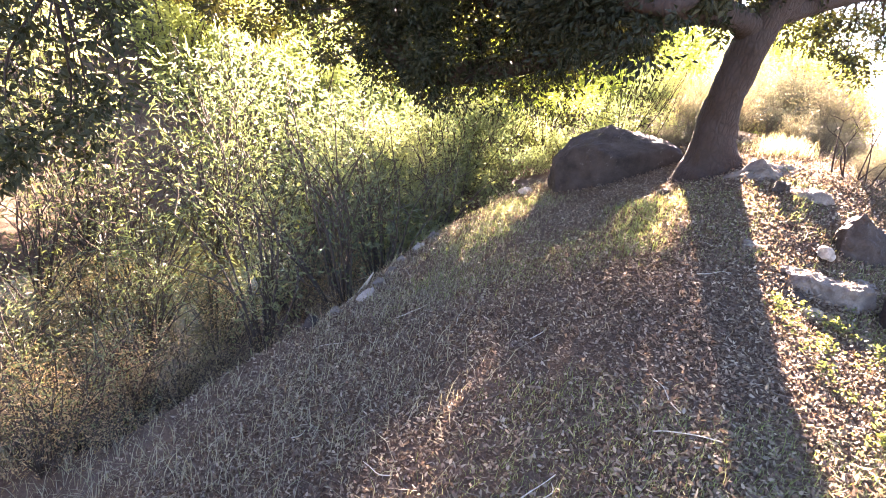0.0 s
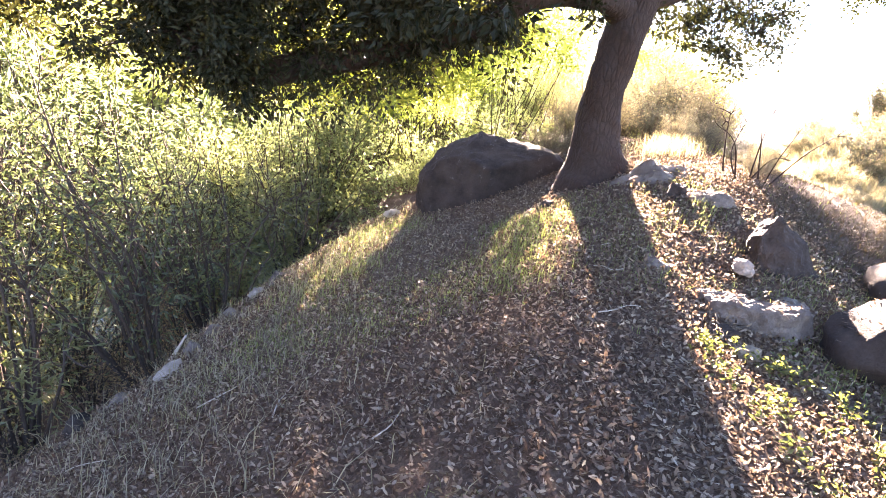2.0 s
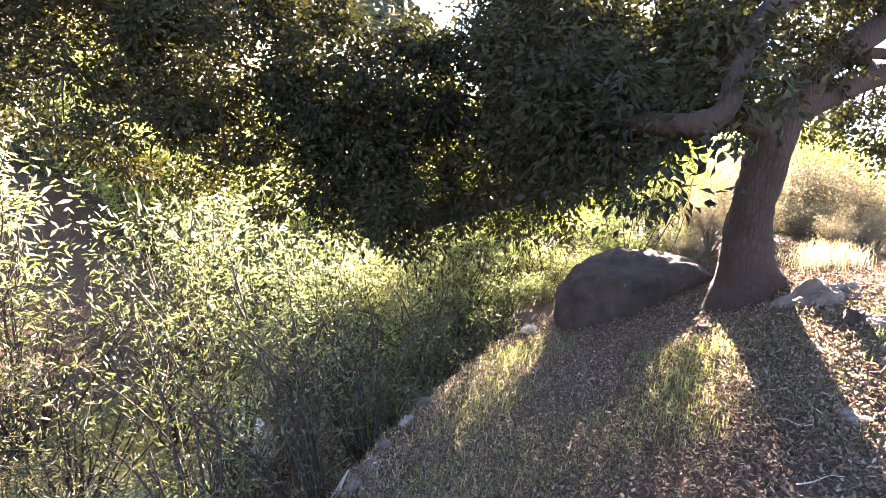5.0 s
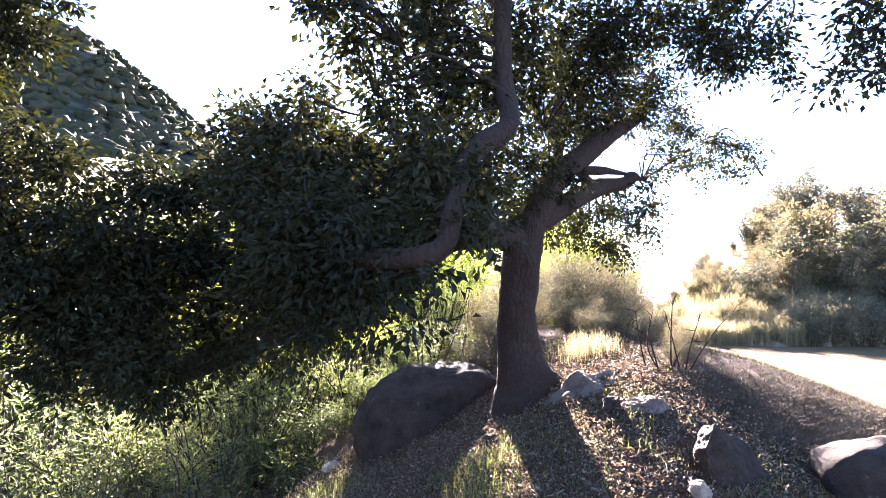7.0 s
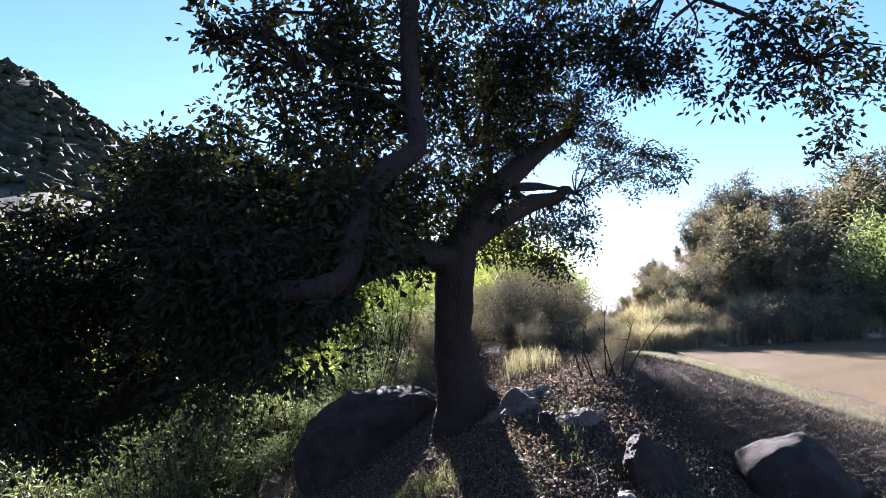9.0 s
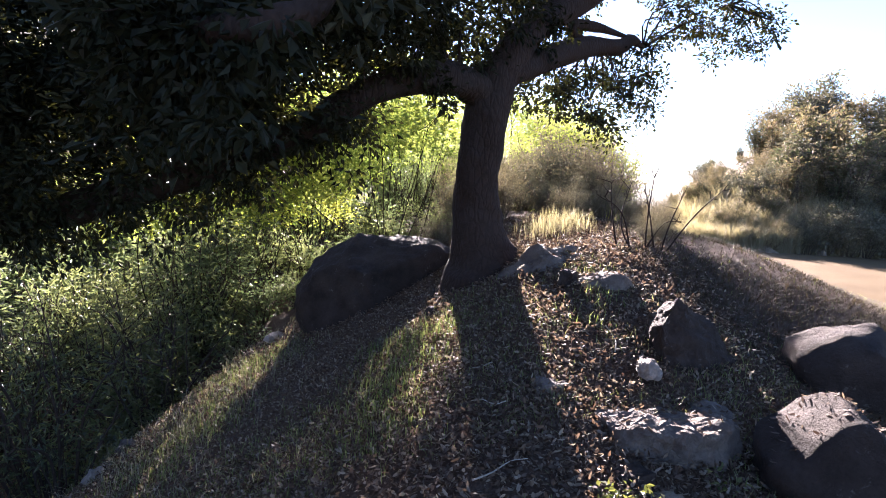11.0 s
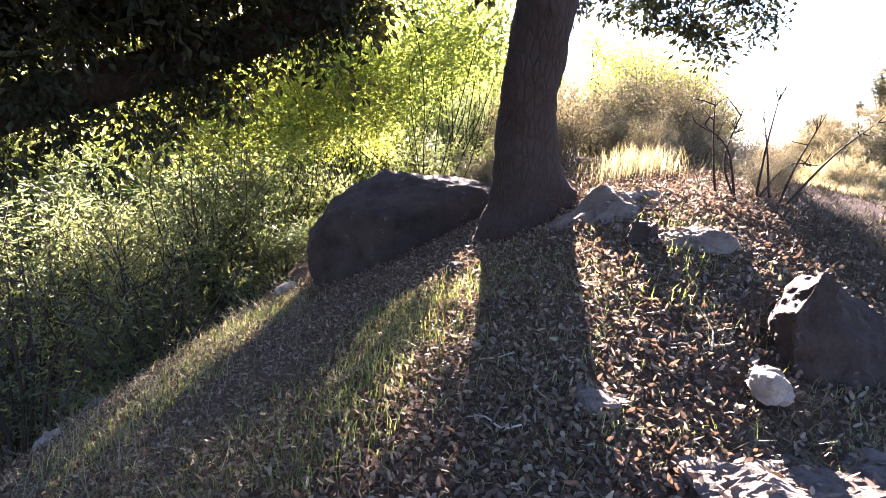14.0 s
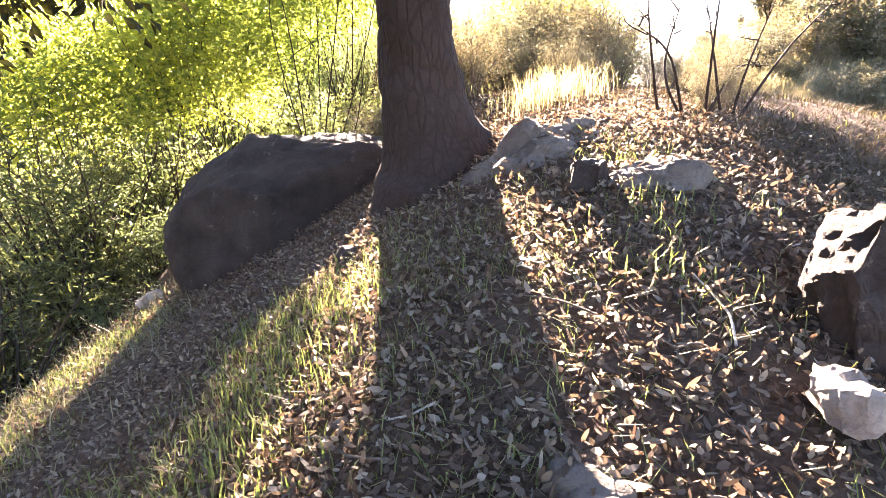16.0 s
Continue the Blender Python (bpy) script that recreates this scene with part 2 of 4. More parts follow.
def tube_data(path, sides=8, rough=0.0, flare=None):
    """Vertices and quads of a tapered limb along rows of x, y, z, radius, with an uneven skin."""
    p, r = path[:, :3], path[:, 3]
    t = np.gradient(p, axis=0)
    t /= np.linalg.norm(t, axis=1, keepdims=True) + 1e-9
    ref = np.where(np.abs(t[:, 2:3]) < 0.9, [[0, 0, 1.0]], [[1.0, 0, 0]])
    if np.abs(t[:, 2]).mean() > 0.6:
        ref = np.tile([[1.0, 0, 0]], (len(p), 1))
    a = np.cross(t, ref)
    a /= np.linalg.norm(a, axis=1, keepdims=True) + 1e-9
    b = np.cross(t, a)
    ang = np.linspace(0, 2 * np.pi, sides, endpoint=False)
    rad = np.repeat(r[:, None], sides, 1)
    if rough:
        for k, (fa, fz) in enumerate(((2, 3.1), (3, 5.3), (5, 9.7), (7, 17.0))):
            rad = rad * (1 + rough / (1 + 0.6 * k) * np.sin(fa * ang[None] + fz * np.arange(len(p))[:, None] * 0.13 + 1.7 * k))
    if flare is not None:
        rad = rad * flare(np.arange(len(p))[:, None] / (len(p) - 1), ang[None])
    v = p[:, None] + rad[..., None] * (np.cos(ang)[None, :, None] * a[:, None] + np.sin(ang)[None, :, None] * b[:, None])
    n, i = len(p), np.arange(sides)
    rows = np.arange(n - 1)[:, None] * sides
    f = np.stack([rows + i, rows + (i + 1) % sides, rows + sides + (i + 1) % sides, rows + sides + i], -1).reshape(-1, 4)
    return v.reshape(-1, 3), f


def joined(pieces):
    verts, faces, off = [], [], 0
    for v, f in pieces:
        verts.append(v)
        faces.append(f + off)
        off += len(v)
    return np.vstack(verts), np.vstack(faces)


def leaf_data(places, length, width, ways=None, up=0.0, fold=0.25, spread=0.35, gen=rng):
    """One folded four-cornered leaf at each place; ways: where the tips point."""
    n = len(places)
    if ways is None:
        ways = gen.normal(size=(n, 3))
    ways = ways / (np.linalg.norm(ways, axis=1, keepdims=True) + 1e-9)
    face = gen.normal(size=(n, 3)) + np.array([0, 0, up])
    side = np.cross(ways, face)
    side /= np.linalg.norm(side, axis=1, keepdims=True) + 1e-9
    nor = np.cross(side, ways)
    ln = (length * gen.uniform(1 - spread, 1 + spread, n))[:, None]
    wd = (width * gen.uniform(1 - spread, 1 + spread, n))[:, None]
    v = np.stack([places, places + 0.45 * ln * ways + 0.5 * wd * side + fold * wd * nor, places + ln * ways - 0.1 * ln * nor, places + 0.5 * ln * ways - 0.5 * wd * side + fold * wd * nor], 1)
    i = 4 * np.arange(n)[:, None]
    return v.reshape(-1, 3), np.vstack([i + [0, 1, 2], i + [0, 2, 3]]).reshape(2, n, 3).transpose(1, 0, 2).reshape(-1, 3)


def oval_leaf_data(places, length, width, ways, up, curl, spread, gen):
    """Slender oval leaves with a pointed tip, slightly curled along their length."""
    n = len(places)
    ways = ways / (np.linalg.norm(ways, axis=1, keepdims=True) + 1e-9)
    face = gen.normal(size=(n, 3)) * 0.55 + np.array([0, 0, up])
    side = np.cross(ways, face)
    side /= np.linalg.norm(side, axis=1, keepdims=True) + 1e-9
    nor = np.cross(side, ways)
    nor *= np.sign(nor[:, 2:3] + 1e-9)
    ln = (length * gen.uniform(1 - spread, 1 + spread, n))[:, None]
    wd = (width * gen.uniform(1 - spread, 1 + spread, n))[:, None]
    bend = ln * gen.uniform(-0.3, 1.0, n)[:, None] * curl
    v = np.stack([places, places + 0.28 * ln * ways + 0.5 * wd * side + 0.2 * bend * nor, places + 0.7 * ln * ways + 0.4 * wd * side + 0.5 * bend * nor, places + ln * ways + bend * nor, places + 0.7 * ln * ways - 0.4 * wd * side + 0.5 * bend * nor, places + 0.28 * ln * ways - 0.5 * wd * side + 0.2 * bend * nor], 1)
    i = 6 * np.arange(n)[:, None]
    return v.reshape(-1, 3), np.stack([i + [0, 1, 5], i + [1, 2, 5], i + [2, 4, 5], i + [2, 3, 4]], 1).reshape(-1, 3)


def soft_min(a, b, k=0.1):
    m = np.minimum(a, b)
    return m - k * np.log(np.exp(-(a - m) / k) + np.exp(-(b - m) / k))


def step(a, b, x):
    u = np.clip((x - a) / (b - a), 0, 1)
    return u * u * (3 - 2 * u)


def waves(x, y, scale, seed):
    """Cheap smooth unevenness between about -1 and 1."""
    g, z = np.random.default_rng(seed), 0
    for k in range(5):
        a, ph = g.uniform(0, 6.28), g.uniform(0, 6.28, 2)
        f = scale * 1.63 ** k
        z = z + 0.62 ** k * np.sin(f * (x * np.cos(a) + y * np.sin(a)) + ph[0] + 0.8 * np.sin(0.7 * f * (y * np.cos(a) - x * np.sin(a)) + ph[1]))
    return z / 2.2


# the foot of the hill beyond the dirt clearing: y against x
def hill_foot(x):
    return 11.6 - 0.25 * (x - 9.6)


def height(x, y):
    """The lie of the land."""
    x, y = np.asarray(x, float), np.asarray(y, float)
    knoll = np.where(y > 2.9, 0.72 + 0.30 * (y - 2.9), 0.72 + 0.15 * (y - 2.9))
    knoll = soft_min(knoll, 1.42 + 0 * y, 0.08)
    knoll = knoll - 0.05 * np.maximum(y - 7.5, 0)
    flank = 0.53 + 0.55 * (x - 0.94) - 0.08 * (y - 2.7)
    z = soft_min(knoll, flank, 0.1)
    z = np.maximum(z, -6)
    edge = np.interp(y, [2.2, 3.9, 4.3, 5.0, 5.7, 6.6, 7.2], [-2.1, -1.05, -0.73, -0.55, -0.22, 0.37, 0.95])
    z = z - 0.42 * step(0.0, -0.3, x - edge) * step(2.4, 3.6, y) * step(8.0, 6.8, y)      # the cut bank
    z = -soft_min(-z, 1.75 + 0 * z, 0.12)                       # creek bed
    far_bank = -1.75 + 0.42 * np.maximum(-x - 4.2 + 0.1 * (y - 5), 0)
    z = np.maximum(z, np.minimum(far_bank, 6 + 0 * x))
    shelf = step(4.2, 6.8, x)
    z = z * (1 - shelf) + 0.62 * shelf
    up = np.maximum(y - hill_foot(x), 0) * step(8.5, 13, x)
    side = np.maximum((x - 0.54) * 0.809 - (y - 1.04) * 0.588 - 0.6, 0)
    z = z + soft_min(0.3 * np.minimum(up, 13), 0.85 * np.minimum(side, 60), 0.3) * step(0, 1.5, up)
    behind = step(11, 30, y) * step(1, -9, x)
    z = z + behind * (1.0 + 0.08 * np.maximum(y - 14, 0))
    z = z + 47 * np.exp(-((x + 56) / 44) ** 2 - ((y - 185) / 70) ** 2)
    z = z + 9 * np.exp(-((x - 90) / 60) ** 2 - ((y - 230) / 60) ** 2)
    z = z + 0.14 * np.exp(-((x - 6.9 - 0.35 * (y - 7)) / 0.8) ** 2) * step(4.5, 6.5, y) * step(12.5, 10.5, y)
    far = step(14, 80, np.hypot(x, y))
    flat = 1 - 0.7 * step(6.5, 8, x) * step(0.5, -0.5, y - hill_foot(x))
    z = z + flat * (0.018 * waves(x, y, 2.3, 3) + 0.004 * waves(x, y, 11, 4)) + far * (1.2 * waves(x, y, 0.09, 5) + 0.4 * waves(x, y, 0.4, 6)) * step(-40, 20, up + np.abs(x - 0.72 * y) - 30)
    return z


def drop(x, y):
    return float(height(x, y))

# ---- ground, road, creek ----


def spaced(lo, mid_lo, mid_hi, hi, fine, growth=1.09):
    out, d, x = list(np.arange(mid_lo, mid_hi, fine)), fine, mid_hi
    while x < hi:
        out.append(x)
        d *= growth
        x += d
    out.append(hi)
    d, x = fine, mid_lo - fine
    while x > lo:
        out.insert(0, x)
        d *= growth
        x -= d
    out.insert(0, lo)
    return np.array(out)


def sheet(name, xs, ys, mat, lift=0.0):
    gx, gy = np.meshgrid(xs, ys)
    v = np.stack([gx, gy, height(gx, gy) + lift], -1).reshape(-1, 3)
    n, m = len(xs), len(ys)
    i = (np.arange(m - 1)[:, None] * n + np.arange(n - 1)).reshape(-1, 1)
    return mesh_of(name, v, np.hstack([i, i + 1, i + n + 1, i + n]), mat, True)


ground = new("ground", sheet("ground", spaced(-900, -4.0, 6.0, 900, 0.07), spaced(-700, -2.0, 9.0, 900, 0.07), EARTH))
tagged(ground, "sloping brown earth strewn with leaf litter above a creek", "ground", kind="structure")


def build_road():
    """A dirt clearing: a wedge between the grassy verge and the foot of the hill."""
    near = smooth_path([(9.9, 11.5, 0, 1), (9.2, 9.6, 0, 1), (8.5, 7.8, 0, 1), (7.6, 5.8, 0, 1), (6.9, 4.0, 0, 1), (6.7, 1.5, 0, 1), (8.0, -3, 0, 1), (11, -9, 0, 1)], 12)[:, :2]
    far = smooth_path([(10.1, 11.6, 0, 1), (11.2, 11.2, 0, 1), (13.0, 10.75, 0, 1), (16, 10.0, 0, 1), (20, 9.0, 0, 1), (26, 7.5, 0, 1), (33, 5.7, 0, 1), (42, 3.5, 0, 1)], 12)[:, :2]
    w = np.linspace(0, 1, 33)[None, :, None]
    p = near[:, None] * (1 - w) + far[:, None] * w
    p = p + 0.12 * np.stack([waves(p[..., 0], p[..., 1], 1.3, 12), waves(p[..., 0], p[..., 1], 1.3, 13)], -1)
    edge = np.minimum(w[..., 0], 1 - w[..., 0])
    z = height(p[..., 0], p[..., 1]) + 0.035 - 0.05 * np.exp(-edge * 60) + 0.015 * waves(p[..., 0], p[..., 1], 3.0, 14)
    n, m = p.shape[1], p.shape[0]
    i = (np.arange(m - 1)[:, None] * n + np.arange(n - 1)).reshape(-1, 1)
    me = mesh_of("road", np.dstack([p, z]).reshape(-1, 3), np.hstack([i, i + 1, i + n + 1, i + n]), DIRT, True)
    return tagged(new("road", me), "pale sunlit dirt road and clearing", "road", kind="structure")


build_road()


def build_creek():
    ys = np.linspace(-6, 30, 60)
    ws = np.linspace(-6.5, 0.6, 20)
    gy, gx = np.meshgrid(ys, ws, indexing="ij")
    z = -1.62 + 0.008 * waves(gx, gy, 6, 21)
    n, m = len(ws), len(ys)
    i = (np.arange(m - 1)[:, None] * n + np.arange(n - 1)).reshape(-1, 1)
    me = mesh_of("water", np.stack([gx, gy, z], -1).reshape(-1, 3), np.hstack([i, i + 1, i + n + 1, i + n]), WATER, True)
    return tagged(new("water", me), "shallow murky brown creek water under the bushes", "creek", kind="structure")


build_creek()

# ---- boulders and stones ----


def rock_mesh(name, size, mat, seed, cuts=7, detail=4, lumps=0.12, keep=0.72):
    """A ball flattened by a few planes and roughened: facets with worn edges."""
    g = random.Random(seed)
    bm = bmesh.new()
    bmesh.ops.create_icosphere(bm, subdivisions=detail, radius=1.0)
    planes = []
    for _ in range(cuts):
        n = Vector((g.uniform(-1, 1), g.uniform(-1, 1), g.uniform(-0.5, 1))).normalized()
        planes.append((n, g.uniform(keep, keep + 0.18)))
    shift = Vector((seed * 3.7, seed * 1.3, seed * 0.7))
    for v in bm.verts:
        co = v.co.copy()
        for n, d in planes:
            over = co.dot(n) - d
            if over > 0:
                co -= n * over * 0.93
        q = co * 1.6 + shift
        co *= 1 + lumps * noise.fractal(q, 0.9, 2.1, 4) + 0.035 * noise.fractal(q * 4.5, 0.8, 2.2, 4)
        v.co = Vector((co.x * size[0], co.y * size[1], co.z * size[2]))
    me = bpy.data.meshes.new(name)
    bm.to_mesh(me)
    bm.free()
    me.materials.append(mat)
    for p in me.polygons:
        p.use_smooth = True
    return me


def rock(name, place, size, turn, mat, seed, label, category="rock", sink=0.3, z=None, **kw):
    ob = new(name, rock_mesh(name, size, mat, seed, **kw))
    gz = drop(place[0], place[1]) if z is None else z
    ob.matrix_world = pose(place[0], place[1], gz + size[2] * (1 - 2 * sink), *turn)
    return tagged(ob, label, category)


def hull_mesh(name, points, mat, seed, lumps=0.02, cuts=3, bevel=0.012):
    """A broken, angular rock: the hull of a few corners, its edges worn and its faces roughened."""
    bm = bmesh.new()
    for p in points:
        bm.verts.new(p)
    bmesh.ops.convex_hull(bm, input=bm.verts)
    loose = [v for v in bm.verts if not v.link_faces]
    bmesh.ops.delete(bm, geom=loose, context='VERTS')
    bmesh.ops.bevel(bm, geom=list(bm.edges), offset=bevel, segments=1, profile=0.6, affect='EDGES', clamp_overlap=True)
    bmesh.ops.triangulate(bm, faces=list(bm.faces))
    for _ in range(cuts):
        long = [e for e in bm.edges if e.calc_length() > 0.022]
        bmesh.ops.subdivide_edges(bm, edges=long, cuts=1)
        bmesh.ops.triangulate(bm, faces=[f for f in bm.faces if len(f.verts) > 3])
    bm.normal_update()
    shift = Vector((seed * 2.3, seed * 5.1, seed * 0.9))
    moves = [(v, v.normal * (lumps * noise.fractal(v.co * 7 + shift, 0.9, 2.1, 4) + 0.35 * lumps * noise.fractal(v.co * 28 + shift, 0.8, 2.2, 3))) for v in bm.verts]
    for v, m in moves:
        v.co += m
    me = bpy.data.meshes.new(name)
    bm.to_mesh(me)
    bm.free()
    me.materials.append(mat)
    return me


def broken_rock(name, place, points, mat, seed, label, turn=0, size=1.0, **kw):
    ob = new(name, hull_mesh(name, [tuple(size * c for c in p) for p in points], mat, seed, **kw))
    ob.matrix_world = pose(*place, 0, 0, turn)
    return tagged(ob, label, "rock")


def boulder_mesh():
    """The great boulder: a blunt steep head on one end, a long flat back and a dark undercut."""
    bm = bmesh.new()
    bmesh.ops.create_icosphere(bm, subdivisions=6, radius=1.0)
    planes = [(Vector((-0.72, -0.12, 0.68)), 0.97), (Vector((0.02, 0.0, 1)), 0.86), (Vector((0.75, -0.1, 0.65)), 0.86), (Vector((0.05, -1, 0.3)), 0.74),
              (Vector((-0.75, -0.65, 0.15)), 0.84), (Vector((0.8, -0.6, 0.1)), 0.84), (Vector((-0.3, -0.5, 0.8)), 0.88)]
    planes = [(n.normalized(), d) for n, d in planes]
    for v in bm.verts:
        co = v.co.copy()
        for n, d in planes:
            over = co.dot(n) - d
            if over > 0:
                co -= n * over * 0.9
        q = co * 1.5 + Vector((4.2, 1.1, 7.3))
        co *= 1 + 0.07 * noise.fractal(q, 0.9, 2.1, 4) + 0.025 * noise.fractal(q * 5, 0.8, 2.2, 4)
        if co.z < -0.2:
            co.x *= 1 - 0.15 * min(1, (-0.2 - co.z) * 2)
        v.co = Vector((co.x * 0.9, co.y * 0.66, co.z * 0.78))
    me = bpy.data.meshes.new("boulder")
    bm.to_mesh(me)
    bm.free()
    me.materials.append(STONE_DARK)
    for p in me.polygons:
        p.use_smooth = True
    return me


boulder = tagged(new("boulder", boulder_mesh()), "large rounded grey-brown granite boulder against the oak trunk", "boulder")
boulder.matrix_world = pose(1.95, 6.5, 0.5, 0, 2, 4)

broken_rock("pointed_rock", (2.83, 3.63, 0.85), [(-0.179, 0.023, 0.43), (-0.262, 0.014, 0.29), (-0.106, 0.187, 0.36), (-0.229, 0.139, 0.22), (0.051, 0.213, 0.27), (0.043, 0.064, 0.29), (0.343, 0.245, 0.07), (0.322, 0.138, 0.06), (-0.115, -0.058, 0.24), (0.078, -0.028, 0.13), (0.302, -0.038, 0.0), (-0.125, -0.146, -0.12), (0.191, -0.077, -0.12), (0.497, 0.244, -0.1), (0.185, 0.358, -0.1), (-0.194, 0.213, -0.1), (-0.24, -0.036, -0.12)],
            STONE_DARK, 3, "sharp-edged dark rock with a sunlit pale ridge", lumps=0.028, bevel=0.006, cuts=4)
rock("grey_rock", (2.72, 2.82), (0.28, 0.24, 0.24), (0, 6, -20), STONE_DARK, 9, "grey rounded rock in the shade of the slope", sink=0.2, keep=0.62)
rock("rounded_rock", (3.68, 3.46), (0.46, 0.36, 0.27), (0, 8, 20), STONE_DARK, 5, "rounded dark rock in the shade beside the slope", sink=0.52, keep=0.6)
broken_rock("rock_ledge", (2.28, 3.21, 0.765), [(-0.22, 0.22, 0.07), (0.2, 0.22, 0.08), (-0.27, -0.02, 0.1), (-0.13, -0.17, 0.11), (0.06, -0.21, 0.13), (0.26, -0.14, 0.13), (0.34, 0.06, 0.11), (-0.25, 0.2, -0.25), (0.3, 0.2, -0.25), (-0.25, -0.1, -0.25), (0.08, -0.24, -0.25), (0.3, -0.16, -0.25)],
            STONE_MID, 12, "rough sunlit buff rock ledge half covered with leaves", lumps=0.036, bevel=0.008, cuts=4)
CHUNK = [(-1, -0.5, -0.6), (-0.9, 0.6, -0.6), (0.2, -1, -0.6), (1, -0.3, -0.6), (0.8, 0.8, -0.6), (-0.6, -0.5, 0.4), (-0.3, 0.5, 0.75), (0.4, -0.6, 0.55), (0.7, 0.2, 0.6), (0.1, 0.9, 0.3)]


def chunk(size, g):
    return [(x * size[0] * g.uniform(0.6, 1.3), y * size[1] * g.uniform(0.6, 1.3), z * size[2] * g.uniform(0.7, 1.25)) for x, y, z in CHUNK]


chunk_gen = random.Random(4)
for name, (x, y), size, lift, turn, mat, label in (
        ("white_rock", (2.4, 3.52), (0.1, 0.07, 0.055), 0.065, 65, STONE_PALE, "small sunlit whitish rough rock at the foot of a larger rock"),
        ("low_rock", (2.66, 4.98), (0.33, 0.22, 0.22), -0.05, 5, STONE_MID, "low pale-topped rock in dry grass beside the oak trunk"),
        ("small_rock", (2.54, 4.52), (0.085, 0.07, 0.1), 0.03, 50, STONE_DARK, "small broken pale rock on the leafy slope"),
        ("flat_slab", (2.77, 4.42), (0.19, 0.14, 0.06), 0.03, -10, STONE_MID, "flat pale stone slab lying among dry leaves"),
        ("half_buried_stone", (1.93, 3.56), (0.1, 0.09, 0.06), -0.02, 0, STONE_MID, "half-buried grey stone among fallen leaves"),
        ("outcrop_rock", (2.02, 2.84), (0.07, 0.06, 0.05), 0.01, 60, STONE_BUFF, "small sunlit yellowish rock below the ledge"),
        ("dark_stone", (2.0, 3.0), (0.1, 0.08, 0.1), -0.02, 10, STONE_DARK, "dark half-buried stone on the lit slope"),
        ("reddish_stone", (1.84, 5.08), (0.055, 0.04, 0.04), 0.02, 25, STONE_DARK, "small reddish stone at the foot of the boulder"),
        ("bank_stone", (0.87, 6.8), (0.112, 0.075, 0.06), 0.02, 30, STONE_PALE, "pale stone set in the edge of the creek bank"),
        ("bank_stone", (-0.16, 5.72), (0.075, 0.06, 0.053), 0.02, 0, STONE_MID, "pale stone set in the edge of the creek bank"),
        ("bank_stone", (-0.28, 5.46), (0.098, 0.068, 0.053), 0.02, 60, STONE_PALE, "pale stone set in the edge of the creek bank"),
        ("bank_stone", (-0.42, 5.1), (0.053, 0.053, 0.038), 0.02, 20, STONE_MID, "pale stone set in the edge of the creek bank"),
        ("bank_stone", (-0.5, 4.84), (0.112, 0.06, 0.053), 0.02, 80, STONE_MID, "pale stone set in the edge of the creek bank"),
        ("bank_stone", (-0.57, 4.55), (0.075, 0.06, 0.053), 0.02, 40, STONE_MID, "pale stone set in the edge of the creek bank"),
        ("bank_stone", (-0.64, 4.27), (0.12, 0.068, 0.053), 0.02, 65, STONE_PALE, "pale stone set in the edge of the creek bank"),
        ("bank_stone", (-0.85, 4.08), (0.075, 0.06, 0.045), 0.02, 30, STONE_MID, "pale stone set in the edge of the creek bank"),
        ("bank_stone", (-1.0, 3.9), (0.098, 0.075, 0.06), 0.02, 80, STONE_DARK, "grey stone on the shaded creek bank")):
    broken_rock(name, (x, y, drop(x, y) + lift), chunk(size, chunk_gen), mat, x * 3 + y, label, turn, bevel=0.04 * min(size), lumps=(0.3 if name in ("outcrop_rock", "white_rock") else 0.13) * min(size) + 0.014)


def leaves_on_rocks(names):
    """Fallen leaves that have settled on the upper faces of the rocks."""
    gen = np.random.default_rng(83)
    spots = []
    for ob in list(bpy.data.objects):
        if ob.name.split(".")[0] not in names:
            continue
        for p in ob.data.polygons:
            n = ob.matrix_world.to_3x3() @ p.normal
            if n.z > 0.72 and gen.uniform() < 1100 * p.area:
                spots.append(ob.matrix_world @ p.center)
    spots = np.array([tuple(s) for s in spots]) + [0, 0, 0.004]
    ways = gen.normal(size=spots.shape) * [1, 1, 0.25]
    me = mesh_of("fallen_leaves", *oval_leaf_data(spots, 0.029, 0.011, ways, 1.6, 0.25, 0.4, gen), DRY_LEAF)
    return tagged(new("fallen_leaves", me), "dry oak leaves settled on the tops of the rocks", "leaf litter", kind="stuff")


leaves_on_rocks(("outcrop_rock", "rock_ledge", "low_rock", "flat_slab", "half_buried_stone", "dark_stone", "grey_rock"))

# rubble along the foot of the hill
rubble_gen = random.Random(15)
RUBBLE = [hull_mesh("rubble_stone", chunk((0.16, 0.13, 0.11), rubble_gen), STONE_BUFF, 40 + i, bevel=0.006, lumps=0.02, cuts=1) for i in range(4)]
for k in range(60):
    x = 11.0 + 10 * rubble_gen.random() ** 1.2
    y = float(hill_foot(x)) + rubble_gen.uniform(0.0, 0.9)
    s = rubble_gen.uniform(0.4, 1.5)
    stone = tagged(new("rubble_stone", RUBBLE[k % 4]), "broken pale stone at the foot of the roadside hill", "rock", "rubble at the foot of the hill")
    stone.matrix_world = pose(x, y, drop(x, y) + 0.03 * s, rubble_gen.uniform(-15, 15), rubble_gen.uniform(-15, 15), rubble_gen.uniform(0, 360)) @ Matrix.Scale(s, 4)

# ---- the oak ----


def limb(path, sides=10, rough=0.06, per=7):
    return tube_data(smooth_path(path, per), sides, rough)


